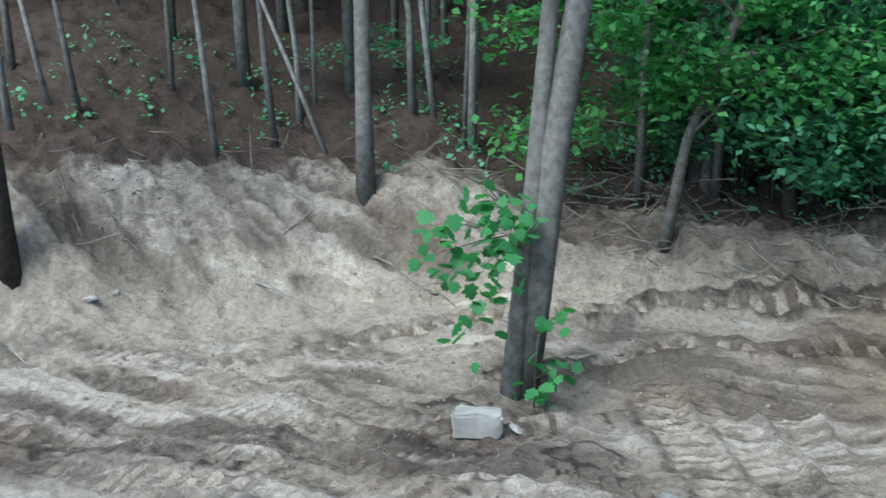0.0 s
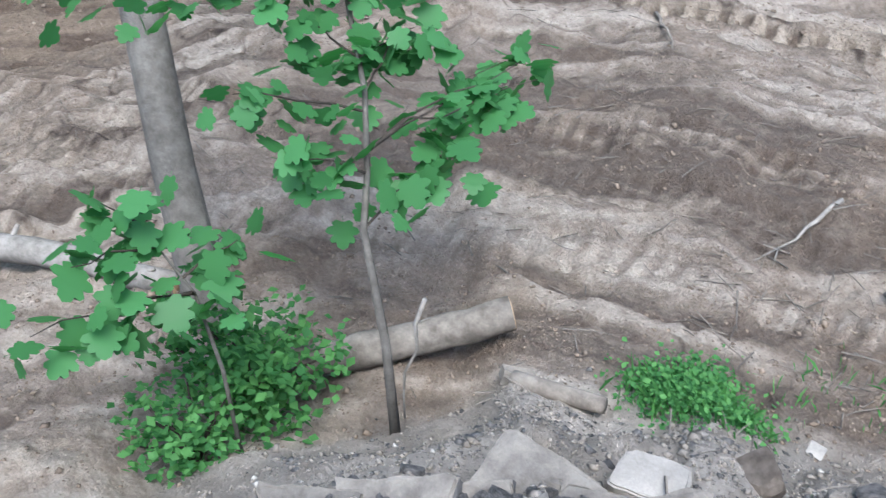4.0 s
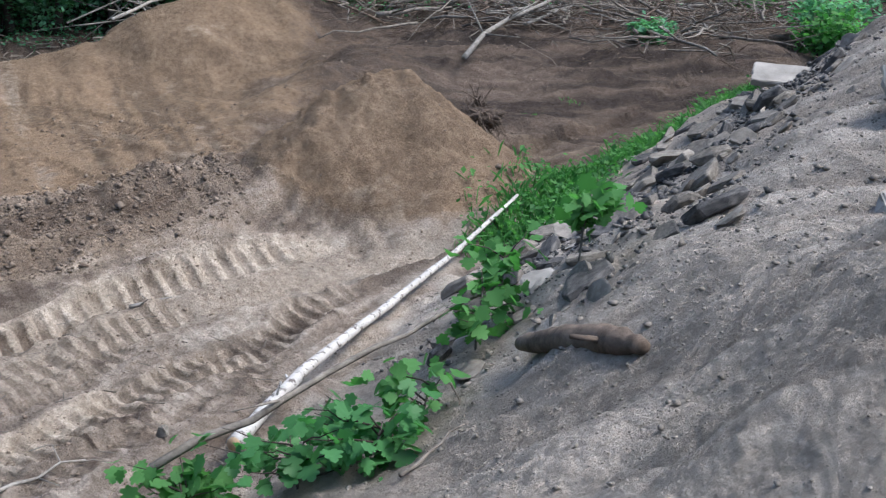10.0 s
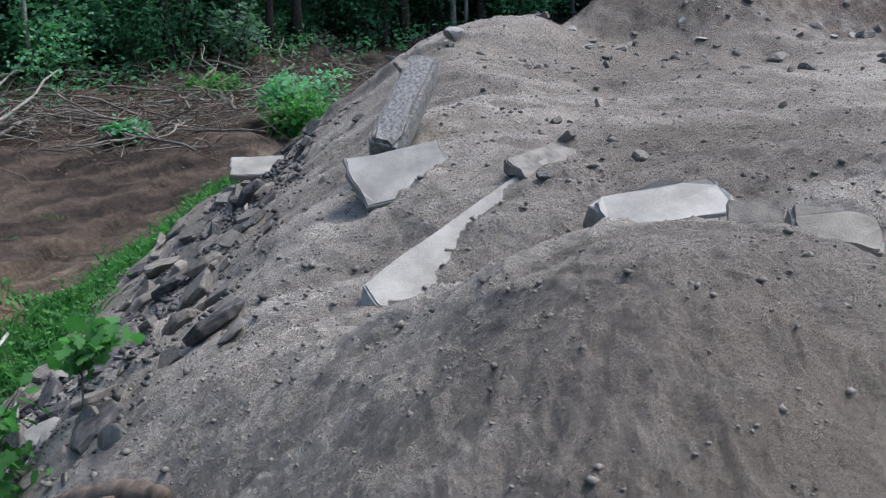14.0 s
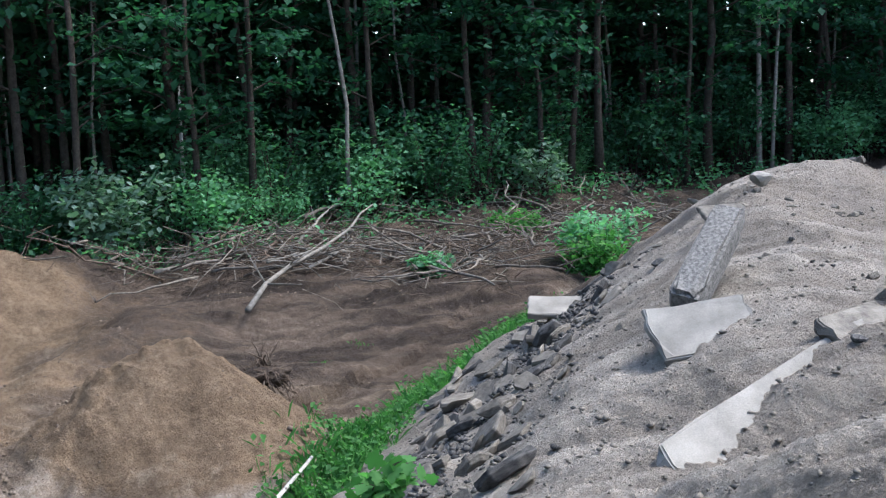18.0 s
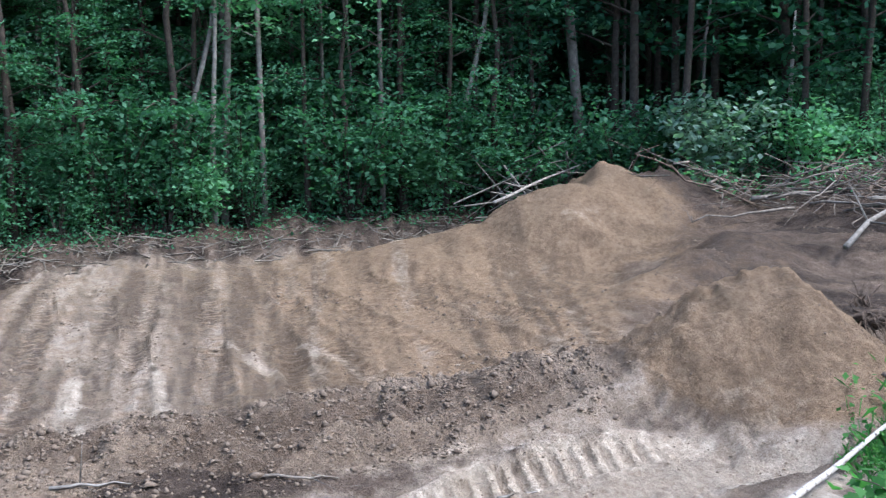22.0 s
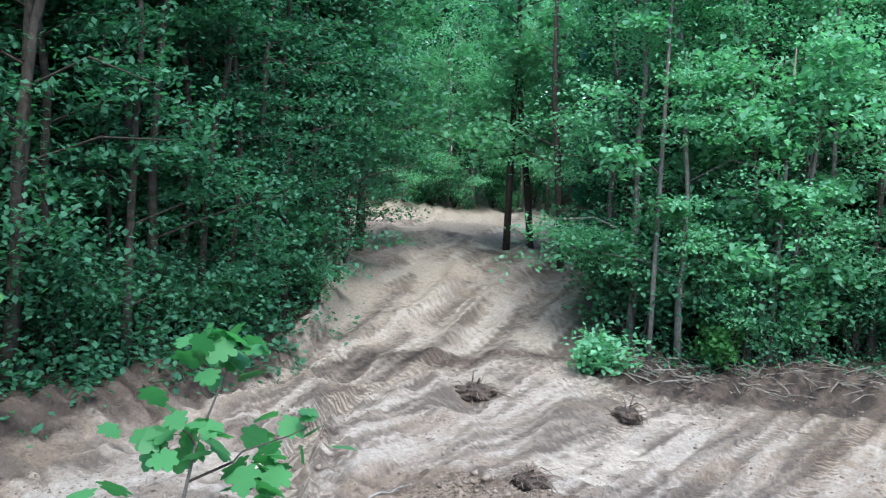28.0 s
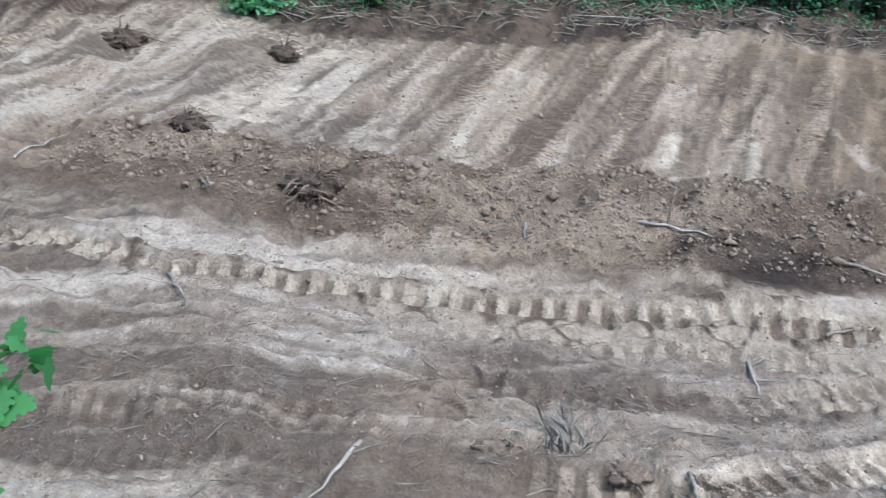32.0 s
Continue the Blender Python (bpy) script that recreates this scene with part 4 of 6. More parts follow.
def slab(name, label, category, centre, size, turns, mat, seed, nicks=0.12, rim=None):
    """A broken slab: uneven outline, rough snapped rim, worn arrises."""
    r = random.Random(seed)
    bm = bmesh.new()
    l, w, t = size
    out = []
    quad = [Vector((sx * l / 2 * (1 + r.uniform(-nicks, nicks) * 1.3), sy * w / 2 * (1 + r.uniform(-nicks, nicks) * 1.3), 0)) for sx, sy in ((-1, -1), (1, -1), (1, 1), (-1, 1))]
    for k in range(4):
        a, b = quad[k], quad[(k + 1) % 4]
        chip = r.uniform(0.02, 0.14)
        for f in (chip, 0.28, 0.46, 0.64, 0.82, 1 - r.uniform(0.02, 0.1)):
            out.append(a.lerp(b, f) + Vector((r.gauss(0, 1), r.gauss(0, 1), 0)) * min(l, w) * nicks * 0.13)
    top = [bm.verts.new(p + Vector((0, 0, t / 2 + r.gauss(0, t * 0.03)))) for p in out]
    mid = [bm.verts.new(p * (1.03 + r.uniform(-0.04, 0.03)) + Vector((0, 0, r.uniform(-0.2, 0.3) * t))) for p in out]
    bot = [bm.verts.new(p * (0.97 + r.uniform(-0.06, 0.02)) + Vector((0, 0, -t / 2))) for p in out]
    n = len(out)
    bm.faces.new(top)
    bm.faces.new(bot[::-1])
    for a, b in ((mid, top), (bot, mid)):
        for k in range(n):
            bm.faces.new((a[k], a[(k + 1) % n], b[(k + 1) % n], b[k]))
    bm.normal_update()
    for f in bm.faces:
        f.material_index = 1 if rim and abs(f.normal.z) < 0.7 else 0
    bmesh.ops.bevel(bm, geom=[e for e in bm.edges if e.verts[0] in top and e.verts[1] in top], offset=t * 0.1, segments=2, affect="EDGES")
    me = bpy.data.meshes.new(name)
    bm.to_mesh(me)
    bm.free()
    me.materials.append(mat)
    if rim:
        me.materials.append(rim)
    ob = tagged(new(name, me), label, category)
    ob.matrix_world = pose(*centre, *turns)
    return ob


def bent(a, b, n, sag, r):
    """Points from a to b with small random kinks."""
    a, b = Vector(a), Vector(b)
    out = []
    for k in range(n + 1):
        f = k / n
        kink = (b - a).length * sag * (0 if k in (0, n) else 1)
        out.append(a.lerp(b, f) + Vector((r.gauss(0, 1), r.gauss(0, 1), abs(r.gauss(0, 0.6)))) * kink)
    return out


def log(name, label, pts, radii, mat, seed, end_mat=None, category="log", sides=12, twigs=0):
    r = random.Random(seed)
    t = empty(name, label, category)
    bm = bmesh.new()
    fine, rad = [], []
    for k in range(len(pts) - 1):
        for j in range(5):
            f = j / 5
            fine.append(Vector(pts[k]).lerp(Vector(pts[k + 1]), f) + Vector((r.gauss(0, 1), r.gauss(0, 1), r.gauss(0, 1))) * radii[k] * 0.07)
            rad.append((radii[k] * (1 - f) + radii[k + 1] * f) * (1 + r.gauss(0, 0.035)))
    fine.append(Vector(pts[-1]))
    rad.append(radii[-1])
    tube(bm, fine, rad, sides, 0.07)
    stubs = []
    for _ in range(twigs):
        k = r.randrange(1, len(fine) - 2)
        q = fine[k] + Vector((r.gauss(0, 1), r.gauss(0, 1), abs(r.gauss(0, 1)))).normalized() * rad[k] * r.uniform(1.6, 4)
        stubs.append((fine[k], q, rad[k]))
    part("bark", bm, mat, t)
    for a, q, w in stubs:
        bm = bmesh.new()
        tube(bm, [a, q], [w * 0.28, w * 0.16], 6, 0.1)
        part("branch_stub", bm, mat, t)
    if end_mat:
        for tag, i, j in (("cut_end", -1, -2), ("butt_end", 0, 1)):
            bm = bmesh.new()
            d = (fine[i] - fine[j]).normalized()
            tube(bm, [fine[i] - d * 0.01, fine[i] + d * 0.006], [rad[i] * 0.97, rad[i] * 0.9], sides, 0.02)
            part(tag, bm, end_mat, t)
    return t


def branch(name, label, pts, thick, mat, category="branch", group="", twigs=3, seed=0):
    r = random.Random(seed)
    bm = bmesh.new()
    tube(bm, pts, [thick * (1 - 0.65 * k / (len(pts) - 1)) for k in range(len(pts))], 6, 0.15)
    for _ in range(twigs):
        k = r.randrange(1, len(pts))
        q = Vector(pts[k]) + Vector((r.gauss(0, 1), r.gauss(0, 1), abs(r.gauss(0, 0.7)))) * thick * 8
        tube(bm, [pts[k], q], [thick * 0.4, thick * 0.12], 4, 0)
    return tagged(part(name, bm, mat), label, category, group)


def over(x, y, up=0.0):
    return (x, y, ground_at(x, y) + up)


# the heap's west foot
slab("asphalt_slab", "thick grey asphalt slab propped under a fallen log", "slab", (-0.2, 3.74, 0.84), (0.62, 0.38, 0.12), (16, -20, 30), GREY_SLAB, 3, 0.2, ASPHALT)
slab("asphalt_slab", "small grey asphalt piece broken off a larger slab", "slab", (0.22, 3.98, 0.95), (0.26, 0.24, 0.09), (22, -14, 20), GREY_SLAB, 4, 0.2, ASPHALT)
slab("concrete_piece", "pale flat concrete piece lying on rubble", "slab", over(-1.98, 2.3, 0.06), (0.27, 0.17, 0.08), (14, 6, 25), CONCRETE, 5, 0.2)
slab("concrete_piece", "pale concrete splinter on the rubble", "slab", over(-0.27, 3.15, 0.06), (0.16, 0.07, 0.05), (30, 30, 60), CONCRETE, 6, 0.25)
slab("grey_plank", "split grey concrete length lying on the heap", "slab", over(-0.1, 2.68, 0.0), (0.46, 0.12, 0.1), (10, -14, 28), STONE, 7, 0.12)
slab("stone_chunk", "dusty stone chunk with a dark broken underside", "slab", over(-0.62, 2.78, 0.05), (0.3, 0.19, 0.12), (14, 10, -30), GREY_SLAB, 8, 0.25, ASPHALT)
slab("brick", "dusty grey brick on the rubble", "brick", over(-3.55, 3.2, 0.05), (0.2, 0.1, 0.09), (8, 20, 50), STONE, 9, 0.05)
for k in range(9):
    f = k / 8
    w = random.uniform(0.2, 0.46)
    slab("asphalt_shelf", "dusty broken asphalt piece with a black underside", "slab", over(-2.85 + 1.1 * f + random.gauss(0, 0.07), 1.3 + 0.72 * f + random.gauss(0, 0.09), -0.025), (w * 1.3, w * 0.62, 0.1),
         (random.gauss(20, 6), random.gauss(-6, 6), random.gauss(35, 18)), GREY_SLAB, 100 + k, 0.24, ASPHALT)
CRUMBS = [plate_mesh("asphalt_crumb", 170 + k, ASPHALT) for k in range(5)]
for k in range(60):
    f = random.random()
    x, y = -2.9 + 1.15 * f + random.gauss(0, 0.08), 1.25 + 0.72 * f + random.gauss(0, 0.1)
    w = random.uniform(0.025, 0.09)
    stone(CRUMBS, x, y, (w * 1.4, w, w * 0.7), "black broken asphalt lump in the heap", "asphalt lump", "asphalt lumps", name="asphalt_lump", tilt=25)
BROWN_STONE = speckled("brown_stone", (0.075, 0.06, 0.047), (0.16, 0.135, 0.11), 5, 60, 0.95, 0.01)
BOULDERS = [rock_mesh("boulder", 90 + k, BROWN_STONE, 0.8, 3) for k in range(2)]
stone(BOULDERS, -1.85, 2.95, (0.34, 0.28, 0.24), "brown rounded boulder half buried in rubble", "boulder", name="boulder")
stone(STONES, -1.55, 3.0, (0.16, 0.18, 0.2), "grey upright stone beside a boulder", "stone")
stone(BOULDERS, 0.12, 1.78, (0.2, 0.17, 0.15), "dark earthy boulder on the heap's flank", "boulder", name="boulder")
stone(STONES, -0.02, 1.95, (0.1, 0.08, 0.08), "small pale stone on the heap's flank", "stone")
slab("tile_chip", "square pale tile chip on the soil", "tile", over(-2.09, 3.95, 0.03), (0.09, 0.08, 0.02), (20, 10, 10), CONCRETE, 14, 0.05)
for k in range(130):
    f = random.random()
    x, y = -1.45 + 1.35 * f + random.gauss(0, 0.14), 3.45 - 0.35 * f + random.gauss(0, 0.2)
    w = random.uniform(0.06, 0.17)
    m = PALES if random.random() < 0.12 else (CHUNKS if random.random() < 0.42 else STONES)
    stone(m, x, y, (w * 1.25, w, w * 0.85), "dusty lump of rubble in a loose pile of stones", "rubble", "rubble stones", name="rubble_stone", lift=0.02)

# logs
PEELED = speckled("peeled_wood", (0.17, 0.1, 0.062), (0.33, 0.232, 0.152), 4, 45, 0.8, 0.01, third=(0.12, 0.065, 0.042))
pine_log = log("pine_log", "fallen pine log with torn red bark and a sawn end", [(-1.2, 4.4, 0.26), (-0.55, 4.3, 0.56), (0.35, 4.24, 0.98), (1.1, 4.3, 1.28), (1.76, 4.38, 1.5)],
    [0.062, 0.076, 0.073, 0.07, 0.066], PINE, 1, BARE_WOOD, sides=14)
bm = bmesh.new()
tube(bm, [(0.3, 4.243, 0.957), (0.7, 4.268, 1.12), (1.1, 4.3, 1.28), (1.45, 4.342, 1.397), (1.762, 4.381, 1.501)], [0.079, 0.079, 0.076, 0.074, 0.071], 14, 0.05, False)
part("peeled_length", bm, PEELED, pine_log, "tan debarked length of the trunk")
log("birch_log", "long white birch trunk lying along the heap's foot", [over(2.2, 7.5, 0.16), over(3.2, 8.66, 0.14), over(4.75, 10.05, 0.16), over(6.2, 11.2, 0.16), over(7.6, 12.15, 0.2)],
    [0.065, 0.056, 0.045, 0.035, 0.022], BIRCH, 2, BARE_WOOD, sides=10, twigs=2)
log("weathered_log", "grey weathered log with a splintered stub", [over(-8.65, 0.62, 0.12), over(-7.7, 1.3, 0.12), over(-6.7, 1.95, 0.1), over(-5.9, 2.35, 0.05)],
    [0.07, 0.095, 0.1, 0.085], PALE_BARK, 3, BARE_WOOD, twigs=5)
log("sawn_log", "grey sawn log end jutting from the bank", [(-4.75, 2.5, 0.1), (-4.3, 3.0, 0.26), (-3.9, 3.5, 0.42)], [0.1, 0.115, 0.11], DEAD_WOOD, 4, BARE_WOOD, twigs=1)
log("grey_timber", "split grey timber lying on rubble", [over(-3.5, 3.12, 0.06), over(-3.0, 3.3, 0.07)], [0.06, 0.05], DEAD_WOOD, 5, DEAD_WOOD, "timber")
log("rotten_log", "dark rotten log on the heap's slope", [(3.98, 6.2, 1.4), (3.95, 5.8, 1.57), (3.92, 5.4, 1.73), (3.88, 5.0, 1.88), (3.84, 4.65, 1.98)], [0.05, 0.09, 0.11, 0.1, 0.05], ROOT, 6, ROOT, twigs=1)
rr = random.Random(4)
branch("dead_branch", "long bare grey branch across the heap's foot", bent((1.45, 6.9, 0.65), (4.55, 7.3, 1.45), 9, 0.012, rr), 0.035, DEAD_WOOD, twigs=2, seed=1)
branch("dead_branch", "thin pale stick leaning by a sapling", bent((-3.5, 2.5, 1.25), (-3.62, 2.42, 0.45), 5, 0.03, rr), 0.013, PALE_BARK, twigs=1, seed=2)
branch("dead_branch", "thin grey stick on the slope", bent(over(2.55, 5.2, 0.05), over(3.2, 5.6, 0.05), 5, 0.02, rr), 0.016, DEAD_WOOD, twigs=1, seed=3)
branch("dead_branch", "thin dark branch hanging on the slope", bent((3.7, 6.9, 1.0), (3.55, 6.3, 0.95), 5, 0.05, rr), 0.012, ROOT, twigs=1, seed=4)

# east flank and top of the heap
slab("concrete_slab", "pale broken pavement slab lying on the heap", "slab", (7.6, 5.78, 3.06), (0.86, 0.56, 0.12), (36, -6, -42), CONCRETE, 21, 0.14)
GRANITE = speckled("granite", (0.075, 0.072, 0.068), (0.25, 0.24, 0.225), 30, 120, 0.8, 0.01)
slab("granite_post", "speckled granite kerb post leaning on the heap", "post", (8.42, 6.36, 3.52), (1.35, 0.28, 0.34), (14, -30, 16), GRANITE, 35, 0.05)
slab("concrete_slab", "long pale slab buried edgewise in the heap", "slab", (7.05, 4.58, 2.84), (2.3, 0.42, 0.14), (34, -15, -5), CONCRETE, 22, 0.16)
slab("concrete_slab", "thin buried slab edge at the hump's crest", "slab", (8.0, 4.62, 3.16), (0.8, 0.35, 0.12), (28, -2, -2), GREY_SLAB, 23, 0.12)
# the kerb's sides take the darker STONE tone as painted side shade
slab("kerb_block", "pale concrete kerb block lying on the heap", "kerb", (6.72, 2.98, 3.1), (1.0, 0.4, 0.28), (24, -2, -34), CONCRETE, 24, 0.06, STONE)
slab("slate_plate", "thin grey plate standing in the heap", "slab", (6.62, 2.36, 3.12), (0.36, 0.3, 0.05), (48, 10, -50), GREY_SLAB, 25, 0.15)
slab("concrete_block", "dusty concrete block half sunk in the heap", "block", (6.1, 1.72, 3.22), (0.46, 0.34, 0.2), (26, 8, -60), STONE, 26, 0.12)
slab("concrete_slab", "flat pale slab lying on the rubble slope", "slab", over(11.75, 11.6, 0.12), (1.0, 0.5, 0.1), (24, 4, -38), CONCRETE, 27, 0.14)
slab("asphalt_slab", "flat grey asphalt plate near the heap's crest", "slab", over(12.0, 8.8, 0.1), (0.7, 0.4, 0.08), (28, 0, -30), GREY_SLAB, 28, 0.2)
stone(PALES, 13.8, 9.5, (0.36, 0.34, 0.3), "pale rounded stone on the heap's crest", "stone", lift=0.06)
for k in range(240):
    f = random.random() ** 1.2
    x, y = 5.0 + 7.4 * f + random.gauss(0, 0.75), 7.4 + 4.7 * f + random.gauss(0, 0.75)
    w = 0.09 + 0.36 * random.random() ** 1.9
    q = random.random()
    m, nm, lb = (PLATES, "asphalt_plate", "broken asphalt plate lying on the slope") if q < 0.82 else ((STONES, "flat_stone", "flat dusty stone on the slope") if q < 0.95 else (PALES, "concrete_lump", "pale concrete lump on the slope"))
    stone(m, x, y, (w * 1.35, w, w * 0.3), lb, "rubble", "slope rubble", name=nm, tilt=22, lie=True)
for k in range(150):
    x, y = random.gauss(17.8, 2.1), random.gauss(7.2, 1.7)
    w = 0.06 + 0.26 * random.random() ** 2.5
    m = (PLATES, STONES, PLATES, PALES)[k % 4]
    stone(m, x, y, (w * 1.3, w, w * 0.5), "broken lump on a far mound of rubble", "rubble", "far mound rubble", name="rubble_lump", tilt=25)
for k in range(60):
    x, y = random.uniform(7.5, 14.5), 0
    y = 4.2 + (x - 7) * 0.62 + random.gauss(0, 0.9)
    w = 0.04 + 0.13 * random.random() ** 2.5
    stone((STONES, PLATES, PLATES)[k % 3], x, y, (w * 1.3, w, w * 0.45), "loose stone on the heap's top", "stone", "heap stones", name="loose_stone", tilt=20)

# pit floor
slab("concrete_block", "pale concrete block lying beside a tree", "block", over(-11.1, -1.15, 0.12), (0.56, 0.3, 0.26), (0, 4, 96), CONCRETE, 31, 0.05)
stone(PALES, -11.2, -0.72, (0.26, 0.16, 0.12), "small pale stone by the block", "stone")
stone(PALES, -15.2, -7.25, (0.36, 0.26, 0.26), "pale angular stone on the bank", "stone")
stone(STONES, -15.5, -7.0, (0.18, 0.14, 0.12), "small stone beside a pale stone", "stone")
stone(STONES, 1.83, 8.2, (0.14, 0.12, 0.16), "small stone standing on the sand", "stone")


def lump_mesh(name, seed, mat):
    """A crumbly clump of soil."""
    r = random.Random(seed)
    bm = bmesh.new()
    bmesh.ops.create_icosphere(bm, subdivisions=4, radius=0.5)
    co = np.array([v.co[:] for v in bm.verts])
    o = seed * 7.3
    f = 1 + 0.5 * fbm(co[:, 0] * 4 + o, co[:, 1] * 4 + co[:, 2] * 3, 4, seed, 0.65)
    for v, k in zip(bm.verts, f):
        v.co = Vector((v.co.x * k, v.co.y * k, v.co.z * 0.7 * k)) * r.uniform(0.96, 1.04)
    me = bpy.data.meshes.new(name)
    bm.to_mesh(me)
    bm.free()
    me.materials.append(mat)
    me.polygons.foreach_set("use_smooth", [True] * len(me.polygons))
    return me


DARK_SOIL = speckled("dark_turf", (0.03, 0.022, 0.017), (0.1, 0.075, 0.056), 8, 60, 0.95, 0.02)


def roots(name, label, x, y, size, n, seed, up=0.1, soil=None):
    """A torn-out root ball: an earthy core and a tangle of roots."""
    r = random.Random(seed)
    t = empty(name, label, "roots")
    core = new("earth_ball", lump_mesh("earth_ball", seed, soil or ROOT))
    core.parent = t
    core.scale = (size * 0.9, size * 0.75, size * 0.6)
    bm = bmesh.new()
    for _ in range(n * 5):
        d = Vector((r.gauss(0, 1), r.gauss(0, 1), r.gauss(0.25, 0.8))).normalized()
        p = [d * size * 0.25]
        for k in range(4):
            d = (d + Vector((r.gauss(0, 0.5), r.gauss(0, 0.5), r.gauss(-0.35, 0.4)))).normalized()
            p.append(p[-1] + d * size * r.uniform(0.08, 0.24))
        w = size * r.choice((0.12, 0.2, 0.3, 0.3, 0.9))
        tube(bm, p, [w * f for f in (0.03, 0.025, 0.018, 0.012, 0.005)], 4, 0)
    tangle = part("root_tangle", bm, ROOT if soil else ROOT_PALE, t)
    tangle["kind"] = "stuff"
    t.location = over(x, y, up)
    return t


roots("root_clump", "torn-out root clump with soil clinging to it", 1.1, 6.3, 0.6, 60, 1, 0.2)
roots("root_clump", "ragged pile of roots and dark soil", 0.75, 6.1, 0.6, 40, 2, 0.12)
roots("root_clump", "uprooted stub with trailing roots", 1.35, 5.75, 0.5, 30, 3, 0.1)
roots("root_clump", "dark root clump on the sand mound's flank", 8.4, 14.7, 0.75, 40, 4, 0.2, DARK_SOIL)
roots("root_clump", "small dark root clod on the graded sand", -8.9, 11.75, 0.6, 24, 5, 0.12, DARK_SOIL)
roots("soil_clump", "dark clod of turf and soil", -14.7, 17.6, 0.95, 14, 6, 0.1, DARK_SOIL)
roots("soil_clump", "dark clod of turf and soil on the track", -11.6, 18.6, 0.75, 10, 7, 0.14, DARK_SOIL)
roots("root_clump", "torn root mass at the end of the windrow", -6.25, 10.5, 0.75, 30, 8, 0.12, DARK_SOIL)
roots("soil_clump", "flat dark turf lump in the sand", -2.4, 6.75, 0.45, 8, 9, -0.02)
roots("root_clump", "bare root stub reaching from the pit floor", -1.4, 6.7, 0.35, 12, 10, 0.05)
log("stub_post", "short broken stub standing among roots", [(1.3, 5.45, 0.35), (1.18, 5.6, 0.78)], [0.06, 0.045], DEAD_WOOD, 12, BARE_WOOD, "stub")
log("tree_stump", "pale sawn stump at the wood's edge", [over(-8.8, 29.4, -0.1), over(-8.8, 29.4, 0.55)], [0.26, 0.22], PALE_BARK, 13, BARE_WOOD, "stump")
log("wood_chip", "short pale split of wood on the soil", [over(0.2, 5.6, 0.03), over(0.34, 5.76, 0.04)], [0.035, 0.03], PALE_BARK, 14, BARE_WOOD, "wood chip")
log("wood_chip", "pale split of wood on the soil", [over(0.5, 5.42, 0.04), over(0.58, 5.62, 0.05)], [0.03, 0.03], PALE_BARK, 15, BARE_WOOD, "wood chip")
STICKS = [(-10.2, 9.92, -10.47, 10.94), (-6.43, 8.04, -5.78, 7.46), (-0.95, 9.3, -0.75, 8.75), (-0.35, 10.5, 0.05, 10.9), (2.2, 11.2, 2.7, 11.4),
          (-1.0, 6.9, -0.8, 6.4), (-3.3, 6.2, -3.4, 5.6), (-2.6, 5.6, -2.3, 5.4), (-2.5, 11.2, -1.7, 11.35), (-0.4, 11.65, 0.5, 11.85), (-3.7, 10.9, -3.6, 10.6),
          (-7.6, 10.2, -7.3, 10.0), (0.3, 7.6, 1.2, 8.2), (-17.0, -3.2, -16.0, -1.8), (-16.3, -5.0, -15.6, -3.6), (-13.5, -8.2, -13.0, -7.0), (-8.4, 27.6, -5.6, 28.6)]
for k, (ax, ay, bx, by) in enumerate(STICKS):
    branch("stick", "dry stick lying on the churned soil", bent(over(ax, ay, 0.04), over(bx, by, 0.05), 5, 0.03, rr), 0.022, (PALE_BARK, DEAD_WOOD)[k % 2], "stick", "sticks on the ground", 2, k)


# ---- single trees of the pit and the wood's front ----
def stem_tree(name, label, spine, radii, bark, limbs=(), leaf=None, leaves=0, size=0.2, seed=0, sides=10):
    rg = np.random.default_rng(seed)
    t = empty(name, label, "tree")
    bm = bmesh.new()
    tube(bm, spine, radii, sides, 0.06)
    part("trunk", bm, bark, t)
    pts = []
    for a, b, th in limbs:
        m = (Vector(a) + Vector(b)) / 2 + Vector((0, 0, 0.12 * (Vector(b) - Vector(a)).length))
        bm = bmesh.new()
        tube(bm, [a, m, b], [th, th * 0.6, th * 0.2], 5, 0.1, False)
        part("branch", bm, bark, t)
        pts.append((Vector(a).lerp(Vector(b), 0.75), Vector(b), (Vector(b) - Vector(a)).length))
    if leaves:
        per = leaves // max(1, len(pts))
        c = np.concatenate([np.array(p)[None] + (np.array(q) - np.array(p))[None] * rg.uniform(-0.8, 1.2, (per, 1)) + rg.normal(0, 1, (per, 3)) * ln * [0.2, 0.2, 0.12] for p, q, ln in pts])
        v, f = leaf_cards(rg, c, rg.uniform(0.7, 1.3, len(c)) * size)
        card_mesh("crown", v, f, leaf, t)
    return t


def fan(x, y, z0, z1, n, reach, th, seed):
    r = random.Random(seed)
    out = []
    for k in range(n):
        a, z, l = r.uniform(0, 6.28), z0 + (z1 - z0) * (k + 0.5) / n, reach * r.uniform(0.6, 1.2)
        out.append(((x, y, z), (x + math.cos(a) * l, y + math.sin(a) * l, z + l * r.uniform(-0.05, 0.4)), th))
    return out


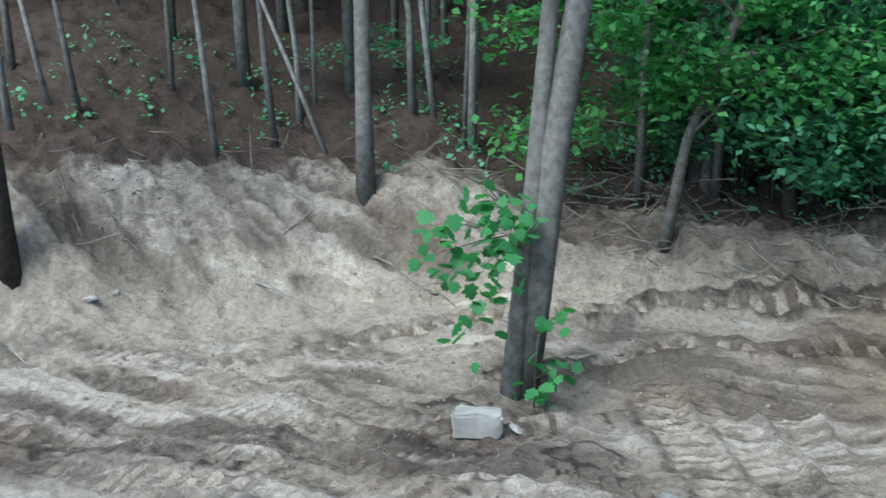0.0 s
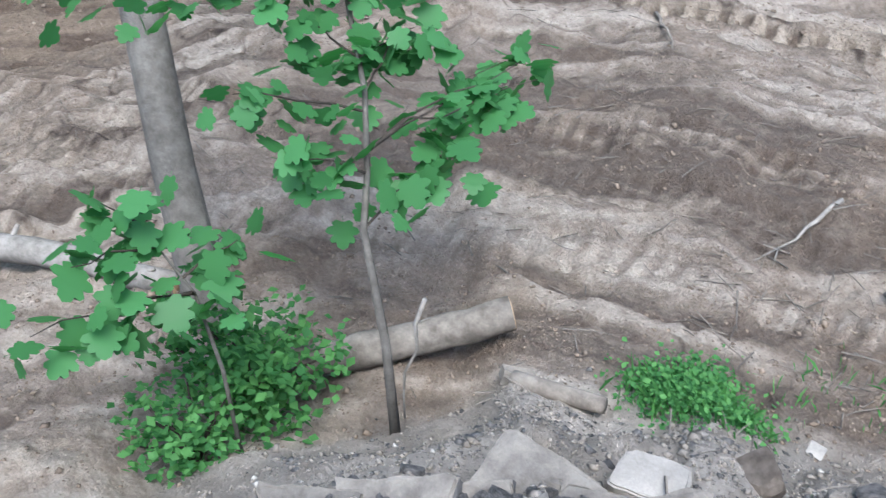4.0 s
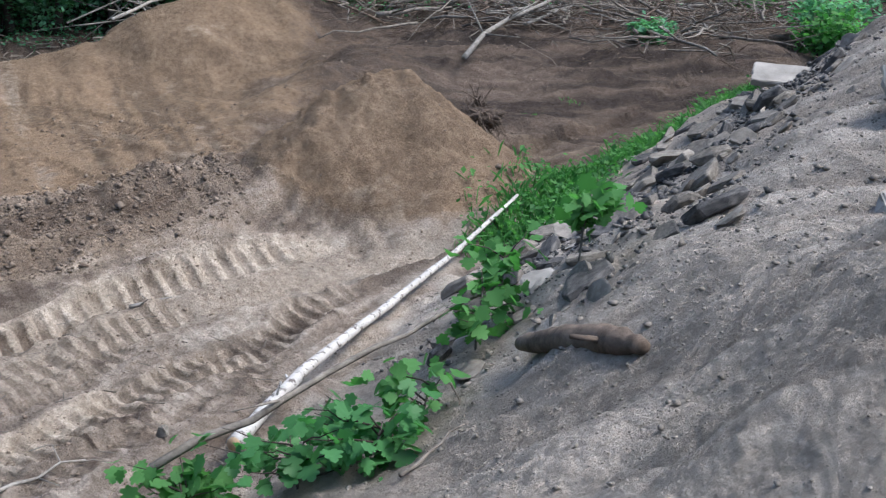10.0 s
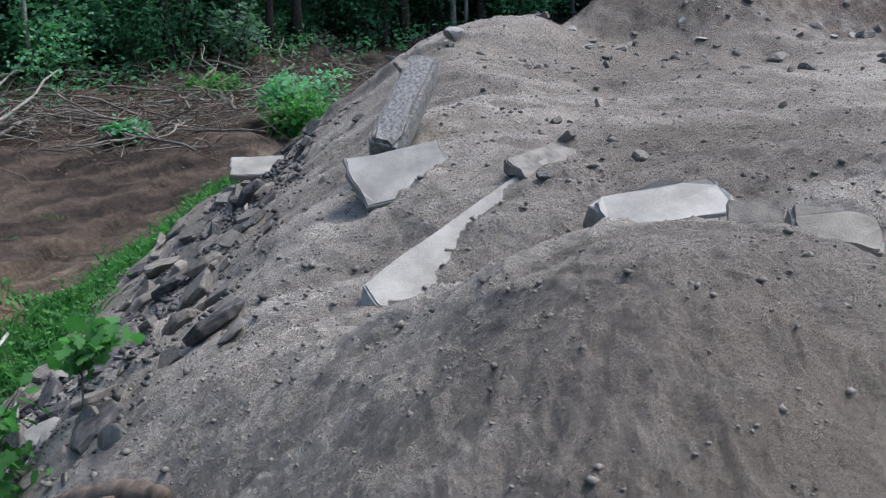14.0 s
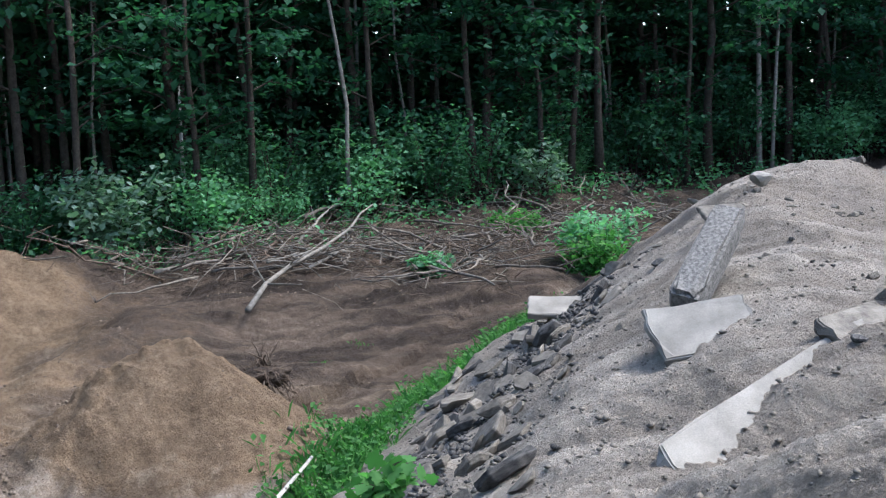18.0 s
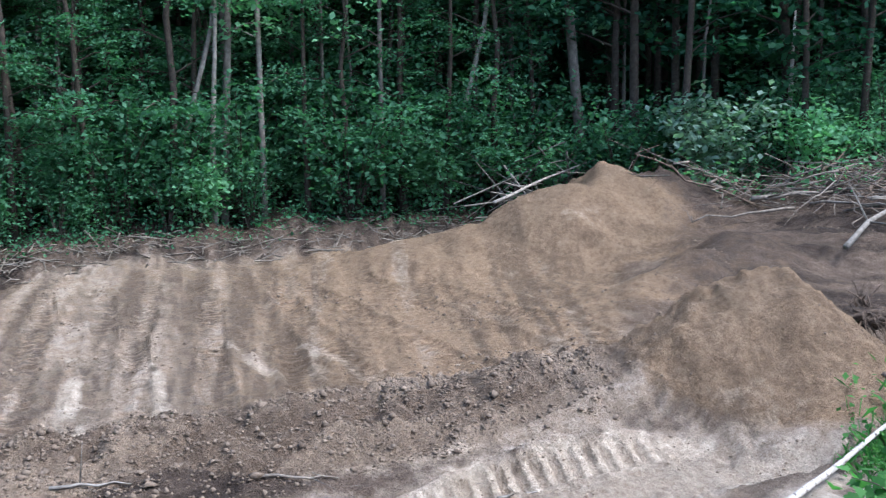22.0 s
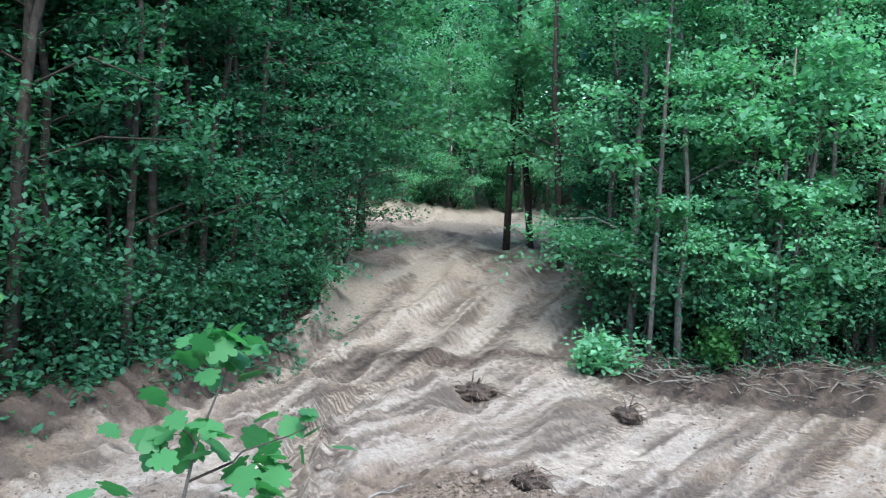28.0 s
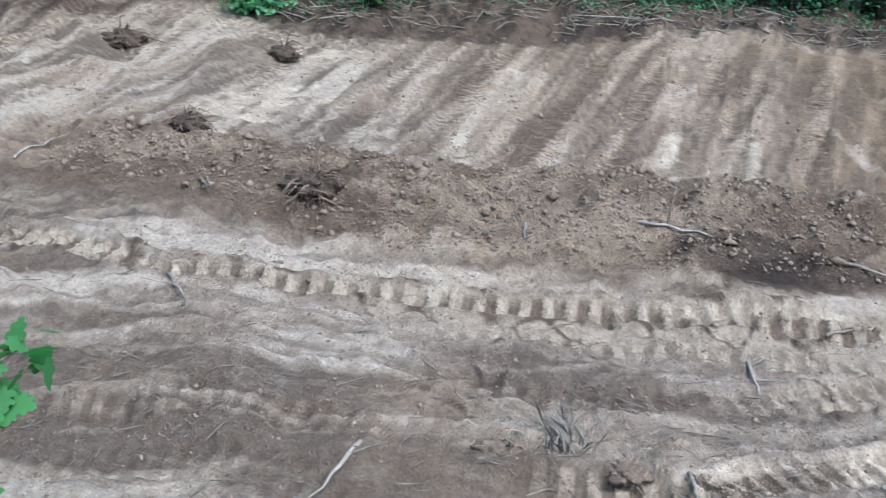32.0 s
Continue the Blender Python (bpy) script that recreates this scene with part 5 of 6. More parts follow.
# twin-stemmed tree standing in the pit
stem_tree("twin_tree", "grey-barked tree with two stems standing in the pit", [(-12.55, -0.75, -0.6), (-12.6, -0.5, 0.8), (-12.8, -0.25, 2.6), (-13.2, 0.05, 4.25), (-13.8, 0.4, 7.5), (-14.2, 0.6, 12)],
          [0.24, 0.19, 0.17, 0.16, 0.13, 0.08], BARK, fan(-13.8, 0.4, 7, 11, 9, 2.6, 0.05, 1), LEAF_MID, 420, 0.28, 1)
stem_tree("twin_tree", "darker second stem of a tree in the pit", [(-12.35, -0.85, -0.6), (-12.55, -0.68, 0.8), (-12.75, -0.5, 2.2), (-13.3, -0.2, 5.0), (-13.9, -0.1, 9)],
          [0.16, 0.13, 0.12, 0.1, 0.05], BARK, fan(-13.8, -0.2, 6, 9, 5, 2.0, 0.04, 2), LEAF_MID, 200, 0.28, 2)
stem_tree("pit_tree", "smooth grey tree trunk rising from the heap's foot", [(-5.55, 2.35, -0.3), (-5.65, 2.4, 0.3), (-5.95, 2.5, 1.0), (-6.4, 2.7, 2.0), (-6.9, 2.95, 3.0), (-8.2, 3.4, 6.0), (-9.5, 3.9, 10)],
          [0.2, 0.15, 0.14, 0.135, 0.13, 0.11, 0.06], BARK, fan(-9.0, 3.7, 8, 11, 8, 2.2, 0.04, 3), LEAF_MID, 280, 0.25, 3, 14)
stem_tree("bank_tree", "dark trunk at the top of the bank", [(-15.1, -8.45, 0.2), (-15.15, -8.5, 2.5), (-15.3, -8.6, 6), (-15.3, -8.7, 11)], [0.2, 0.16, 0.14, 0.07], DARK_BARK,
          fan(-15.3, -8.6, 6, 10, 7, 2.2, 0.04, 4), LEAF_DEEP, 500, 0.28, 4)
stem_tree("bank_tree", "grey trunk with pale blotches on the bank", [(-17.95, -3.45, 0.8), (-18.0, -3.42, 2.5), (-18.1, -3.35, 5), (-18.2, -3.3, 12)], [0.19, 0.14, 0.13, 0.07], BARK,
          fan(-18.1, -3.3, 6, 11, 8, 2.4, 0.05, 5), LEAF_DEEP, 500, 0.28, 5)
for k, (x, y, lx, ly, r0) in enumerate([(-18.45, -6.15, -0.1, -0.25, 0.055), (-19.1, -8.85, 0, -0.4, 0.055), (-19.2, -9.45, 0, -0.6, 0.05), (-21.8, -6.5, 0, 0.0, 0.13), (-18.6, -4.15, -0.4, -1.6, 0.04),
                                        (-19.5, -1.9, 0, 0.3, 0.04), (-20.5, -2.5, 0, -0.3, 0.06), (-20.2, -0.6, 0, 0.4, 0.05), (-21.0, -4.9, 0, 0.1, 0.04), (-20.6, -7.6, 0, 0.1, 0.05)]):
    g = ground_at(x, y)
    stem_tree("pole_tree", "thin bare pole of a young tree on the bank", [(x, y, g - 0.2), (x + lx * 0.4, y + ly * 0.4, g + 1.5), (x + lx, y + ly, g + 4), (x + lx * 2, y + ly * 2, g + 9)], [r0 * 1.2, r0, r0 * 0.8, r0 * 0.3],
              (PALE_BARK, BARK)[k % 2], fan(x + lx * 1.5, y + ly * 1.5, g + 5, g + 8, 5, 1.3, 0.015, k), LEAF_DEEP, 160, 0.22, 10 + k, 7)
stem_tree("leaning_tree", "thin brown broken trunk leaning from the bank", [(-17.6, 1.5, 0.1), (-17.84, 1.88, 1.85), (-17.81, 2.75, 4.05), (-17.9, 3.6, 6.5)], [0.11, 0.085, 0.07, 0.04], DEAD_WOOD,
          [((-17.84, 1.9, 1.9), (-16.9, 3.6, 3.3), 0.03), ((-17.84, 1.9, 2.2), (-16.6, 4.4, 2.9), 0.03), ((-17.8, 2.3, 3.0), (-16.8, 5.6, 3.4), 0.03), ((-17.8, 2.6, 3.6), (-16.6, 3.2, 4.2), 0.03),
           ((-17.8, 2.2, 2.9), (-16.8, 0.4, 4.0), 0.03), ((-17.8, 2.6, 3.8), (-17.0, 1.2, 4.8), 0.03), ((-17.8, 2.4, 3.2), (-16.8, 6.4, 2.6), 0.03), ((-17.8, 2.7, 4.0), (-16.9, 5.0, 4.9), 0.03)], LEAF_BRIGHT, 3000, 0.17, 30)

for k, (yw, d, z0, z1, rc, lf, n) in enumerate([(-86.5, 18.8, 1.2, 7.0, 2.0, LEAF_BRIGHT, 3000), (-82.5, 19.0, 0.6, 6.5, 2.1, LEAF_BRIGHT, 3400), (-78.0, 19.4, 0.5, 6.0, 2.0, LEAF_MID, 3000), (-74.5, 20.0, 0.5, 6.0, 2.0, LEAF_MID, 2600)]):
    x, y = polar(yw, d)
    g = ground_at(x, y)
    stem_tree("young_maple", "young maple with bright layered leaves on the bank", [(x, y, g - 0.2), (x + 0.2, y + 0.1, g + 2), (x + 0.1, y + 0.3, g + 5), (x, y, g + 8)], [0.09, 0.07, 0.05, 0.02], BARK,
              fan(x, y, g + z0, g + z1, 12, rc, 0.02, 150 + k), lf, n, 0.18, 160 + k, 7)
FRONT = [(-1.0, 32.4, 0.09, 0, PALE_BARK), (-3.1, 32.6, 0.12, 0.2, BARK), (-15.4, 31.5, 0.1, 0, PALE_BARK), (5.2, 32.8, 0.08, 0, BARK), (12.0, 36, 0.1, 0, BARK), (8.4, 33.6, 0.09, 0.8, PALE_BARK),
         (-5.9, 32.4, 0.08, 0.9, PALE_BARK), (15.8, 34.0, 0.17, -0.3, BARK), (34.9, 40, 0.08, 0.1, PALE_BARK), (39.0, 41, 0.09, 0.1, PALE_BARK), (55.3, 43, 0.1, 0.05, PALE_BARK), (55.9, 43, 0.07, 0.2, PALE_BARK),
         (62.5, 46, 0.09, 0, PALE_BARK), (-14.8, 32.5, 0.09, 0.3, PALE_BARK), (-30.9, 27.6, 0.065, 0, BARK), (2.2, 33.5, 0.06, 0, BARK), (17.8, 35.0, 0.06, 0, BARK)]
for k, (yw, d, r0, lean, bark) in enumerate(FRONT):
    x, y = polar(yw, d)
    g = ground_at(x, y)
    c, s_ = math.cos(radians(yw)) * lean, -math.sin(radians(yw)) * lean
    stem_tree("pole_tree", "slender pale trunk at the wood's front", [(x, y, g - 0.2), (x + c * 0.5, y + s_ * 0.5, g + 2), (x + c * 1.6, y + s_ * 1.6, g + 5.5), (x + c * 2.8, y + s_ * 2.8, g + 13)], [r0 * 1.15, r0, r0 * 0.85, r0 * 0.3], bark,
              fan(x + c * 2, y + s_ * 2, g + (2.0 if k in (14,) else 5), g + 12, 9, 1.5, 0.02, 50 + k), LEAF_MID, 1600 if k == 14 else 350, 0.22, 60 + k, 8)
stem_tree("snag", "bare white birch snag at the wood's edge", [over(*polar(26.0, 34), -0.2), over(*polar(26.0, 34), 2.5), over(*polar(26.1, 34), 4.8)], [0.08, 0.07, 0.03], BIRCH, sides=7)
x, y = polar(-24.9, 29.2)
g = ground_at(x, y)
for k in range(6):
    dx, dy = 0.16 * math.cos(k * 1.05), 0.16 * math.sin(k * 1.05)
    stem_tree("coppice_stem", "one stem of a clumped maple at the wood's edge", [(x + dx, y + dy, g - 0.2), (x + dx * 2.0, y + dy * 2.0, g + 1.6), (x + dx * 5, y + dy * 5, g + 5), (x + dx * 7, y + dy * 7, g + 8)], [0.09, 0.075, 0.055, 0.02], BARK,
              fan(x + dx * 4, y + dy * 4, g + 1.8, g + 8, 8, 1.9, 0.02, 90 + k), LEAF_MID, 1000, 0.24, 95 + k, 7)
for k, (yw, d, r0, ln, lf) in enumerate([(-48.9, 33, 0.17, 0, LEAF_DEEP), (-49.5, 33.3, 0.15, 0.1, LEAF_DEEP), (-48.2, 34, 0.13, -0.2, LEAF_DEEP), (-46.3, 39, 0.16, 0.2, LEAF_MID), (-38.5, 41, 0.13, 0, LEAF_MID), (-37.2, 42, 0.13, -0.7, LEAF_MID), (-35.6, 37, 0.12, -0.5, LEAF_MID)]):
    x, y = polar(yw, d)
    g = ground_at(x, y)
    stem_tree("clearing_tree", "dark-trunked broadleaf tree beside the clearing", [(x, y, g - 0.2), (x + ln * 0.4, y, g + 2), (x + ln * 1.4, y, g + 6), (x + ln * 2, y, g + 13)], [r0 * 1.1, r0, r0 * 0.8, r0 * 0.3], DARK_BARK,
              fan(x + ln, y, g + 3.2, g + 13, 16, 2.8, 0.04, 120 + k), lf, 2600, 0.26, 130 + k)


# ---- sapling with lobed leaves beside the heap ----
def lobed_leaf(name, mat, fold=0.12):
    """A lobed leaf blade about a unit long, folded along its rib, with a short stalk."""
    edge = [(0.0, 0.0), (0.24, -0.08), (0.40, 0.02), (0.36, 0.14), (0.56, 0.2), (0.64, 0.36), (0.5, 0.46), (0.36, 0.46), (0.48, 0.64), (0.40, 0.76), (0.24, 0.74), (0.2, 0.9), (0.0, 1.0)]
    bm = bmesh.new()
    rib = [bm.verts.new((0, k / (len(edge) - 1), 0.04 * math.sin(k / 4))) for k in range(len(edge))]
    for sgn in (1, -1):
        side = [bm.verts.new((x * sgn, y, fold * x + 0.04 * math.sin(y * 3) - 0.15 * x * x)) for x, y in edge[1:-1]]
        chain = [rib[0]] + side + [rib[-1]]
        for k in range(len(edge) - 1):
            q = [rib[k], chain[k], chain[k + 1], rib[k + 1]]
            q = [v for i, v in enumerate(q) if v not in q[:i]]
            if len(q) > 2:
                bm.faces.new(q if sgn < 0 else q[::-1])
    bmesh.ops.recalc_face_normals(bm, faces=bm.faces[:])
    if sum(f.normal.z for f in bm.faces) < 0:
        bmesh.ops.reverse_faces(bm, faces=bm.faces[:])
    tube(bm, [(0, -0.22, -0.03), (0, 0.02, 0)], [0.012, 0.01], 3, 0, False)
    me = bpy.data.meshes.new(name)
    bm.to_mesh(me)
    bm.free()
    me.materials.append(mat)
    me.polygons.foreach_set("use_smooth", [True] * len(me.polygons))
    return me


SAP_LEAF = [lobed_leaf("leaf", LEAF_SAP, f) for f in (0.0, 0.1)]


def leafy_branch(t, a, b, n, size, r, meshes, thick=0.009, spread=0.11):
    pts = bent(a, b, 4, 0.05, r)
    bm = bmesh.new()
    tube(bm, pts, [thick, thick * 0.8, thick * 0.6, thick * 0.45, thick * 0.3], 5, 0, False)
    part("twig", bm, DARK_BARK, t)
    for k in range(n):
        f = 0.3 + 0.75 * (k + r.random()) / n
        p = Vector(a).lerp(Vector(b), f) + Vector((r.gauss(0, 1), r.gauss(0, 1), r.gauss(-0.2, 0.7))) * spread
        ob = new("leaf", meshes[r.randrange(len(meshes))])
        s = size * r.uniform(0.7, 1.2)
        ob.parent = t
        ob.matrix_local = pose(*p, r.gauss(-38, 24), r.gauss(0, 22), r.uniform(0, 360)) @ Matrix.Scale(s, 4)


def sapling(name, label, stem, radii, tips, per, size, meshes, seed, mat=BARK, spread=0.11):
    r = random.Random(seed)
    t = empty(name, label, "sapling")
    bm = bmesh.new()
    tube(bm, stem, radii, 7, 0.08)
    for tip in tips:
        v = Vector(tip)
        root = min((Vector(stem[i]).lerp(Vector(stem[i + 1]), f / 4) for i in range(len(stem) - 1) for f in range(5)),
                   key=lambda p: (p - v).length + 1.2 * max(0, p.z - v.z + 0.15))
        leafy_branch(t, root, v, per, size, r, meshes, spread=spread)
    part("stem", bm, mat, t)
    return t


sapling("sapling", "young tree with large lobed green leaves by the heap",
        [(-3.75, 2.45, 0.1), (-3.82, 2.48, 0.8), (-4.11, 2.61, 1.32), (-4.24, 2.76, 1.55), (-4.46, 2.95, 1.88), (-4.83, 3.12, 2.5), (-4.98, 3.4, 3.2), (-5.01, 3.65, 3.67)],
        [0.032, 0.026, 0.021, 0.018, 0.016, 0.013, 0.009, 0.004],
        [(-5.15, 1.65, 2.59), (-5.07, 2.25, 2.74), (-5.05, 2.8, 2.85), (-4.71, 3.65, 2.82), (-4.56, 2.22, 2.08), (-4.3, 2.35, 1.76), (-4.5, 3.35, 2.11), (-4.24, 3.95, 1.82), (-4.1, 3.9, 1.75),
         (-4.19, 3.2, 1.43), (-4.82, 4.06, 3.25), (-4.99, 3.24, 3.38), (-4.78, 3.83, 2.89), (-5.12, 2.83, 2.91), (-4.88, 2.76, 2.51), (-4.7, 3.34, 2.41), (-4.33, 3.87, 1.8), (-4.57, 3.28, 2.08), (-4.72, 2.81, 2.24), (-5.01, 3.6, 3.75)],
        22, 0.15, SAP_LEAF, 5, spread=0.115)
sapling("sapling", "low leafy shoot before a tree trunk", [(-4.3, 1.8, 0.0), (-4.35, 1.8, 0.7), (-4.4, 1.75, 1.2), (-4.5, 1.6, 1.6)], [0.015, 0.012, 0.009, 0.004],
        [(-4.59, 1.46, 1.77), (-4.38, 0.92, 1.39), (-4.27, 1.55, 1.33), (-4.3, 1.98, 1.46), (-4.45, 1.2, 1.6)], 16, 0.155, SAP_LEAF, 6)
sapling("sapling", "hanging maple shoot with green leaves on a pit tree", [(-12.55, -0.7, 1.6), (-12.5, -0.9, 2.0), (-12.45, -1.05, 2.2)], [0.02, 0.015, 0.008],
        [(-12.41, -1.12, 2.14), (-12.08, -1.69, 1.82), (-11.6, -1.31, 0.69), (-11.77, -1.8, 1.44), (-11.9, -1.1, 1.3), (-12.2, -0.75, 1.9)], 22, 0.17, SAP_LEAF, 7, spread=0.2)
sapling("sapling", "leafy sprouts at the foot of a pit tree", [(-12.2, -0.55, -0.45), (-12.2, -0.5, 0.3), (-12.2, -0.4, 0.8)], [0.012, 0.01, 0.006],
        [(-12.1, -0.2, 0.75), (-11.95, -0.35, 0.25), (-11.9, -0.55, -0.1), (-12.0, -0.05, 0.1)], 7, 0.16, SAP_LEAF, 8, spread=0.12)

# leafy cuttings on the heap's slope
SLOPE_LEAF = [lobed_leaf("leaf", LEAF_BRIGHT, f) for f in (0.1, 0.3)]
DARK_LEAF = [lobed_leaf("leaf", LEAF_SAP, f) for f in (0.1, 0.3)]
for k, (x, y, sp, h, n, ms) in enumerate([(1.55, 6.7, 0.5, 0.3, 10, SLOPE_LEAF), (2.3, 6.3, 0.6, 0.35, 11, DARK_LEAF), (2.75, 6.0, 0.5, 0.3, 10, DARK_LEAF), (3.3, 6.4, 0.3, 0.35, 6, SLOPE_LEAF),
                                          (4.1, 7.05, 0.4, 0.5, 8, SLOPE_LEAF), (4.45, 7.3, 0.35, 0.55, 7, SLOPE_LEAF), (4.95, 6.9, 0.35, 0.6, 8, SLOPE_LEAF), (3.0, 7.0, 0.35, 0.25, 6, DARK_LEAF)]):
    g = ground_at(x, y)
    r = random.Random(k)
    tips = [(x + r.uniform(-sp, sp), y + r.uniform(-sp, sp) * 0.6, g + h * r.uniform(0.4, 1.2) + 0.1) for _ in range(n)]
    sapling("leafy_cutting", "cut green shoots with fresh leaves on the slope", [(x, y, g - 0.05), (x, y, g + 0.1), (x + 0.05, y, g + h)], [0.012, 0.01, 0.006], tips, 9, 0.125, ms, 40 + k, spread=0.1)


# ---- grass, rubble and litter ----
def blades(name, label, spots, n, height, mat, seed, spread=0.25, wide=0.012):
    rg = np.random.default_rng(seed)
    c = np.array([spots[i] for i in rg.integers(len(spots), size=n)]) + rg.normal(0, spread, (n, 2))
    z = heights(c[:, 0], c[:, 1])[0]
    a, h = rg.uniform(0, 6.28, n), height * rg.uniform(0.4, 1.2, n)
    lean = rg.normal(0, 0.45, (n, 2)) * h[:, None]
    w = np.stack([np.cos(a), np.sin(a)], 1) * wide * rg.uniform(0.7, 1.6, (n, 1))
    v = np.empty((n, 4, 3))
    v[:, 0, :2], v[:, 1, :2] = c - w * 0.4, c + w * 0.4
    v[:, 0, 2] = v[:, 1, 2] = z - 0.02
    v[:, 2, :2], v[:, 2, 2] = c + w + lean * 0.6, z + h * 0.65
    v[:, 3, :2], v[:, 3, 2] = c + lean * 1.2, z + h
    i = np.arange(n)[:, None] * 4
    ob = card_mesh(name, v.reshape(-1, 3), np.vstack([i + [0, 1, 2], i + [0, 2, 3]]), mat)
    return tagged(ob, label, "grass", kind="stuff")


line = [(6.9 + 8.6 * f, 11.35 + 4.9 * f + 0.45 * math.sin(3 * f)) for f in np.linspace(0, 1, 40)]
blades("grass_strip", "strip of bright weeds and grass along the heap's foot", line, 4600, 0.24, LEAF_BRIGHT, 1, 0.26, 0.016)
rg = np.random.default_rng(77)
c = np.repeat(np.array([line[i] for i in rg.integers(40, size=620)]) + rg.normal(0, 0.27, (620, 2)), 9, 0) + rg.normal(0, 0.1, (5580, 2))
v, f = leaf_cards(rg, np.concatenate([c, (heights(c[:, 0], c[:, 1])[0] + np.abs(rg.normal(0.05, 0.13, 5580)))[:, None]], 1), rg.uniform(0.05, 0.12, 5580), 0.1)
tagged(card_mesh("weed_strip", v, f, LEAF_BRIGHT), "leafy weeds along the heap's foot", "weeds", kind="stuff")
blades("grass_tuft", "bright feathery weed tuft on the rubble", [(-2.85, 3.72), (-2.6, 3.75), (-2.75, 3.8)], 500, 0.12, LEAF_BRIGHT, 2, 0.15, 0.01)
c = np.array([(-2.85, 3.72), (-2.6, 3.75), (-2.75, 3.85)])[rg.integers(3, size=2600)] + rg.normal(0, 0.15, (2600, 2))
v, f = leaf_cards(rg, np.concatenate([c, (heights(c[:, 0], c[:, 1])[0] + np.abs(rg.normal(0.04, 0.06, 2600)))[:, None]], 1), rg.uniform(0.02, 0.05, 2600), 0.1)
tagged(card_mesh("feathery_weed", v, f, LEAF_BRIGHT), "bright feathery weed on the rubble", "weeds", kind="stuff")
blades("grass_tuft", "sparse green shoots on the soil", [(-2.4, 4.4), (-2.0, 4.6), (-2.5, 4.7), (12.9, 18.7), (11.5, 18.0)], 120, 0.09, LEAF_BRIGHT, 3, 0.12, 0.006)
blades("grass_tuft", "pale dry grass tuft on the pit floor", [(-2.05, 7.0), (-1.95, 7.05)], 70, 0.2, PALE_BARK, 4, 0.1, 0.01)
def low_plants(label, yaws, offs, n, size, up, mat, seed):
    rg = np.random.default_rng(seed)
    base = np.array([polar(float(a), float(np.interp(a, [q for q, _ in EDGE], [d for _, d in EDGE])) + b) for a in yaws for b in offs])
    c = base[rg.integers(len(base), size=n // 8)] + rg.normal(0, 0.6, (n // 8, 2))
    c = np.repeat(c, 8, 0) + rg.normal(0, 0.16, (n // 8 * 8, 2))
    z = heights(c[:, 0], c[:, 1])[0] + np.abs(rg.normal(0, up, len(c)))
    v, f = leaf_cards(rg, np.concatenate([c, z[:, None]], 1), size * rg.uniform(0.6, 1.4, len(c)), 0.1)
    tagged(card_mesh("wood_floor_plants", v, f, mat), label, "undergrowth", kind="stuff")


low_plants("low green plants along the wood's edge", np.arange(-36, 18, 0.8), (0.2, 1.0, 2.2, 4), 12000, 0.11, 0.28, LEAF_DEEP, 5)
low_plants("scattered low plants on the leaf litter", np.arange(-118, -70, 1.5), (0.8, 2.6, 5), 1000, 0.13, 0.2, LEAF_MID, 6)
low_plants("dense low growth beside the clearing", np.arange(-70, -49, 0.8), (-0.4, 0.3, 1.2), 4000, 0.16, 0.5, LEAF_DEEP, 7)
low_plants("green weeds under the brush pile", np.arange(18, 60, 1.0), (-0.5, 1.0, 2.5), 5000, 0.17, 0.4, LEAF_MID, 8)
weed = make_bush(np.random.default_rng(9), 0.7, 0.55, 1500, 0.07, LEAF_BRIGHT, "bushy small-leaved weed at a tree's foot", "weed")
weed.location = over(-4.75, 2.15, 0)
weed2 = make_bush(np.random.default_rng(19), 0.45, 0.4, 700, 0.06, LEAF_BRIGHT, "small-leaved weed hanging over dark soil", "weed")
weed2.location = over(-4.45, 1.6, 0)


def pebbles(name, label, xy, sizes, mat, seed, category="rubble"):
    """Many small stones as one mesh of rough eight-sided pieces."""
    rg = np.random.default_rng(seed)
    n = len(xy)
    z = heights(xy[:, 0], xy[:, 1])[0]
    base = np.array([[1, 0, 0], [-1, 0, 0], [0, 1, 0], [0, -1, 0], [0, 0, 0.7], [0, 0, -0.7]], float)
    v = base[None] * rg.uniform(0.55, 1.25, (n, 6, 1)) + rg.normal(0, 0.16, (n, 6, 3))
    a = rg.uniform(0, 6.28, n)
    ca, sa = np.cos(a)[:, None], np.sin(a)[:, None]
    v = np.stack([v[..., 0] * ca - v[..., 1] * sa, v[..., 0] * sa + v[..., 1] * ca, v[..., 2]], -1) * sizes[:, None, None] * 0.5
    v += np.stack([xy[:, 0], xy[:, 1], z + sizes * 0.12], 1)[:, None]
    f = np.array([[0, 2, 4], [2, 1, 4], [1, 3, 4], [3, 0, 4], [2, 0, 5], [1, 2, 5], [3, 1, 5], [0, 3, 5]])
    fa = (np.arange(n)[:, None, None] * 6 + f[None]).reshape(-1, 3)
    return tagged(card_mesh(name, v.reshape(-1, 3), fa, mat), label, category, kind="stuff")


rg = np.random.default_rng(3)
xy = np.stack([rg.uniform(-4.5, 16, 190000), rg.uniform(-1, 17, 190000)], 1)
s_, _ = along(TOE, xy[:, 0], xy[:, 1])
dist = np.hypot(xy[:, 0], xy[:, 1])
keep = (s_ > -0.2) & (dist > 0.9) & (rg.random(190000) < np.clip(2.2 / dist ** 1.15, 0.04, 1)) & (fbm(xy[:, 0] * 0.8, xy[:, 1] * 0.8, 3, 7) > -0.25)
xy = xy[keep]
dist = dist[keep]
b_ = rg.random(5200) ** 1.1
band = np.stack([5.0 + 7.4 * b_ + rg.normal(0, 0.6, 5200), 7.4 + 4.7 * b_ + rg.normal(0, 0.6, 5200)], 1)
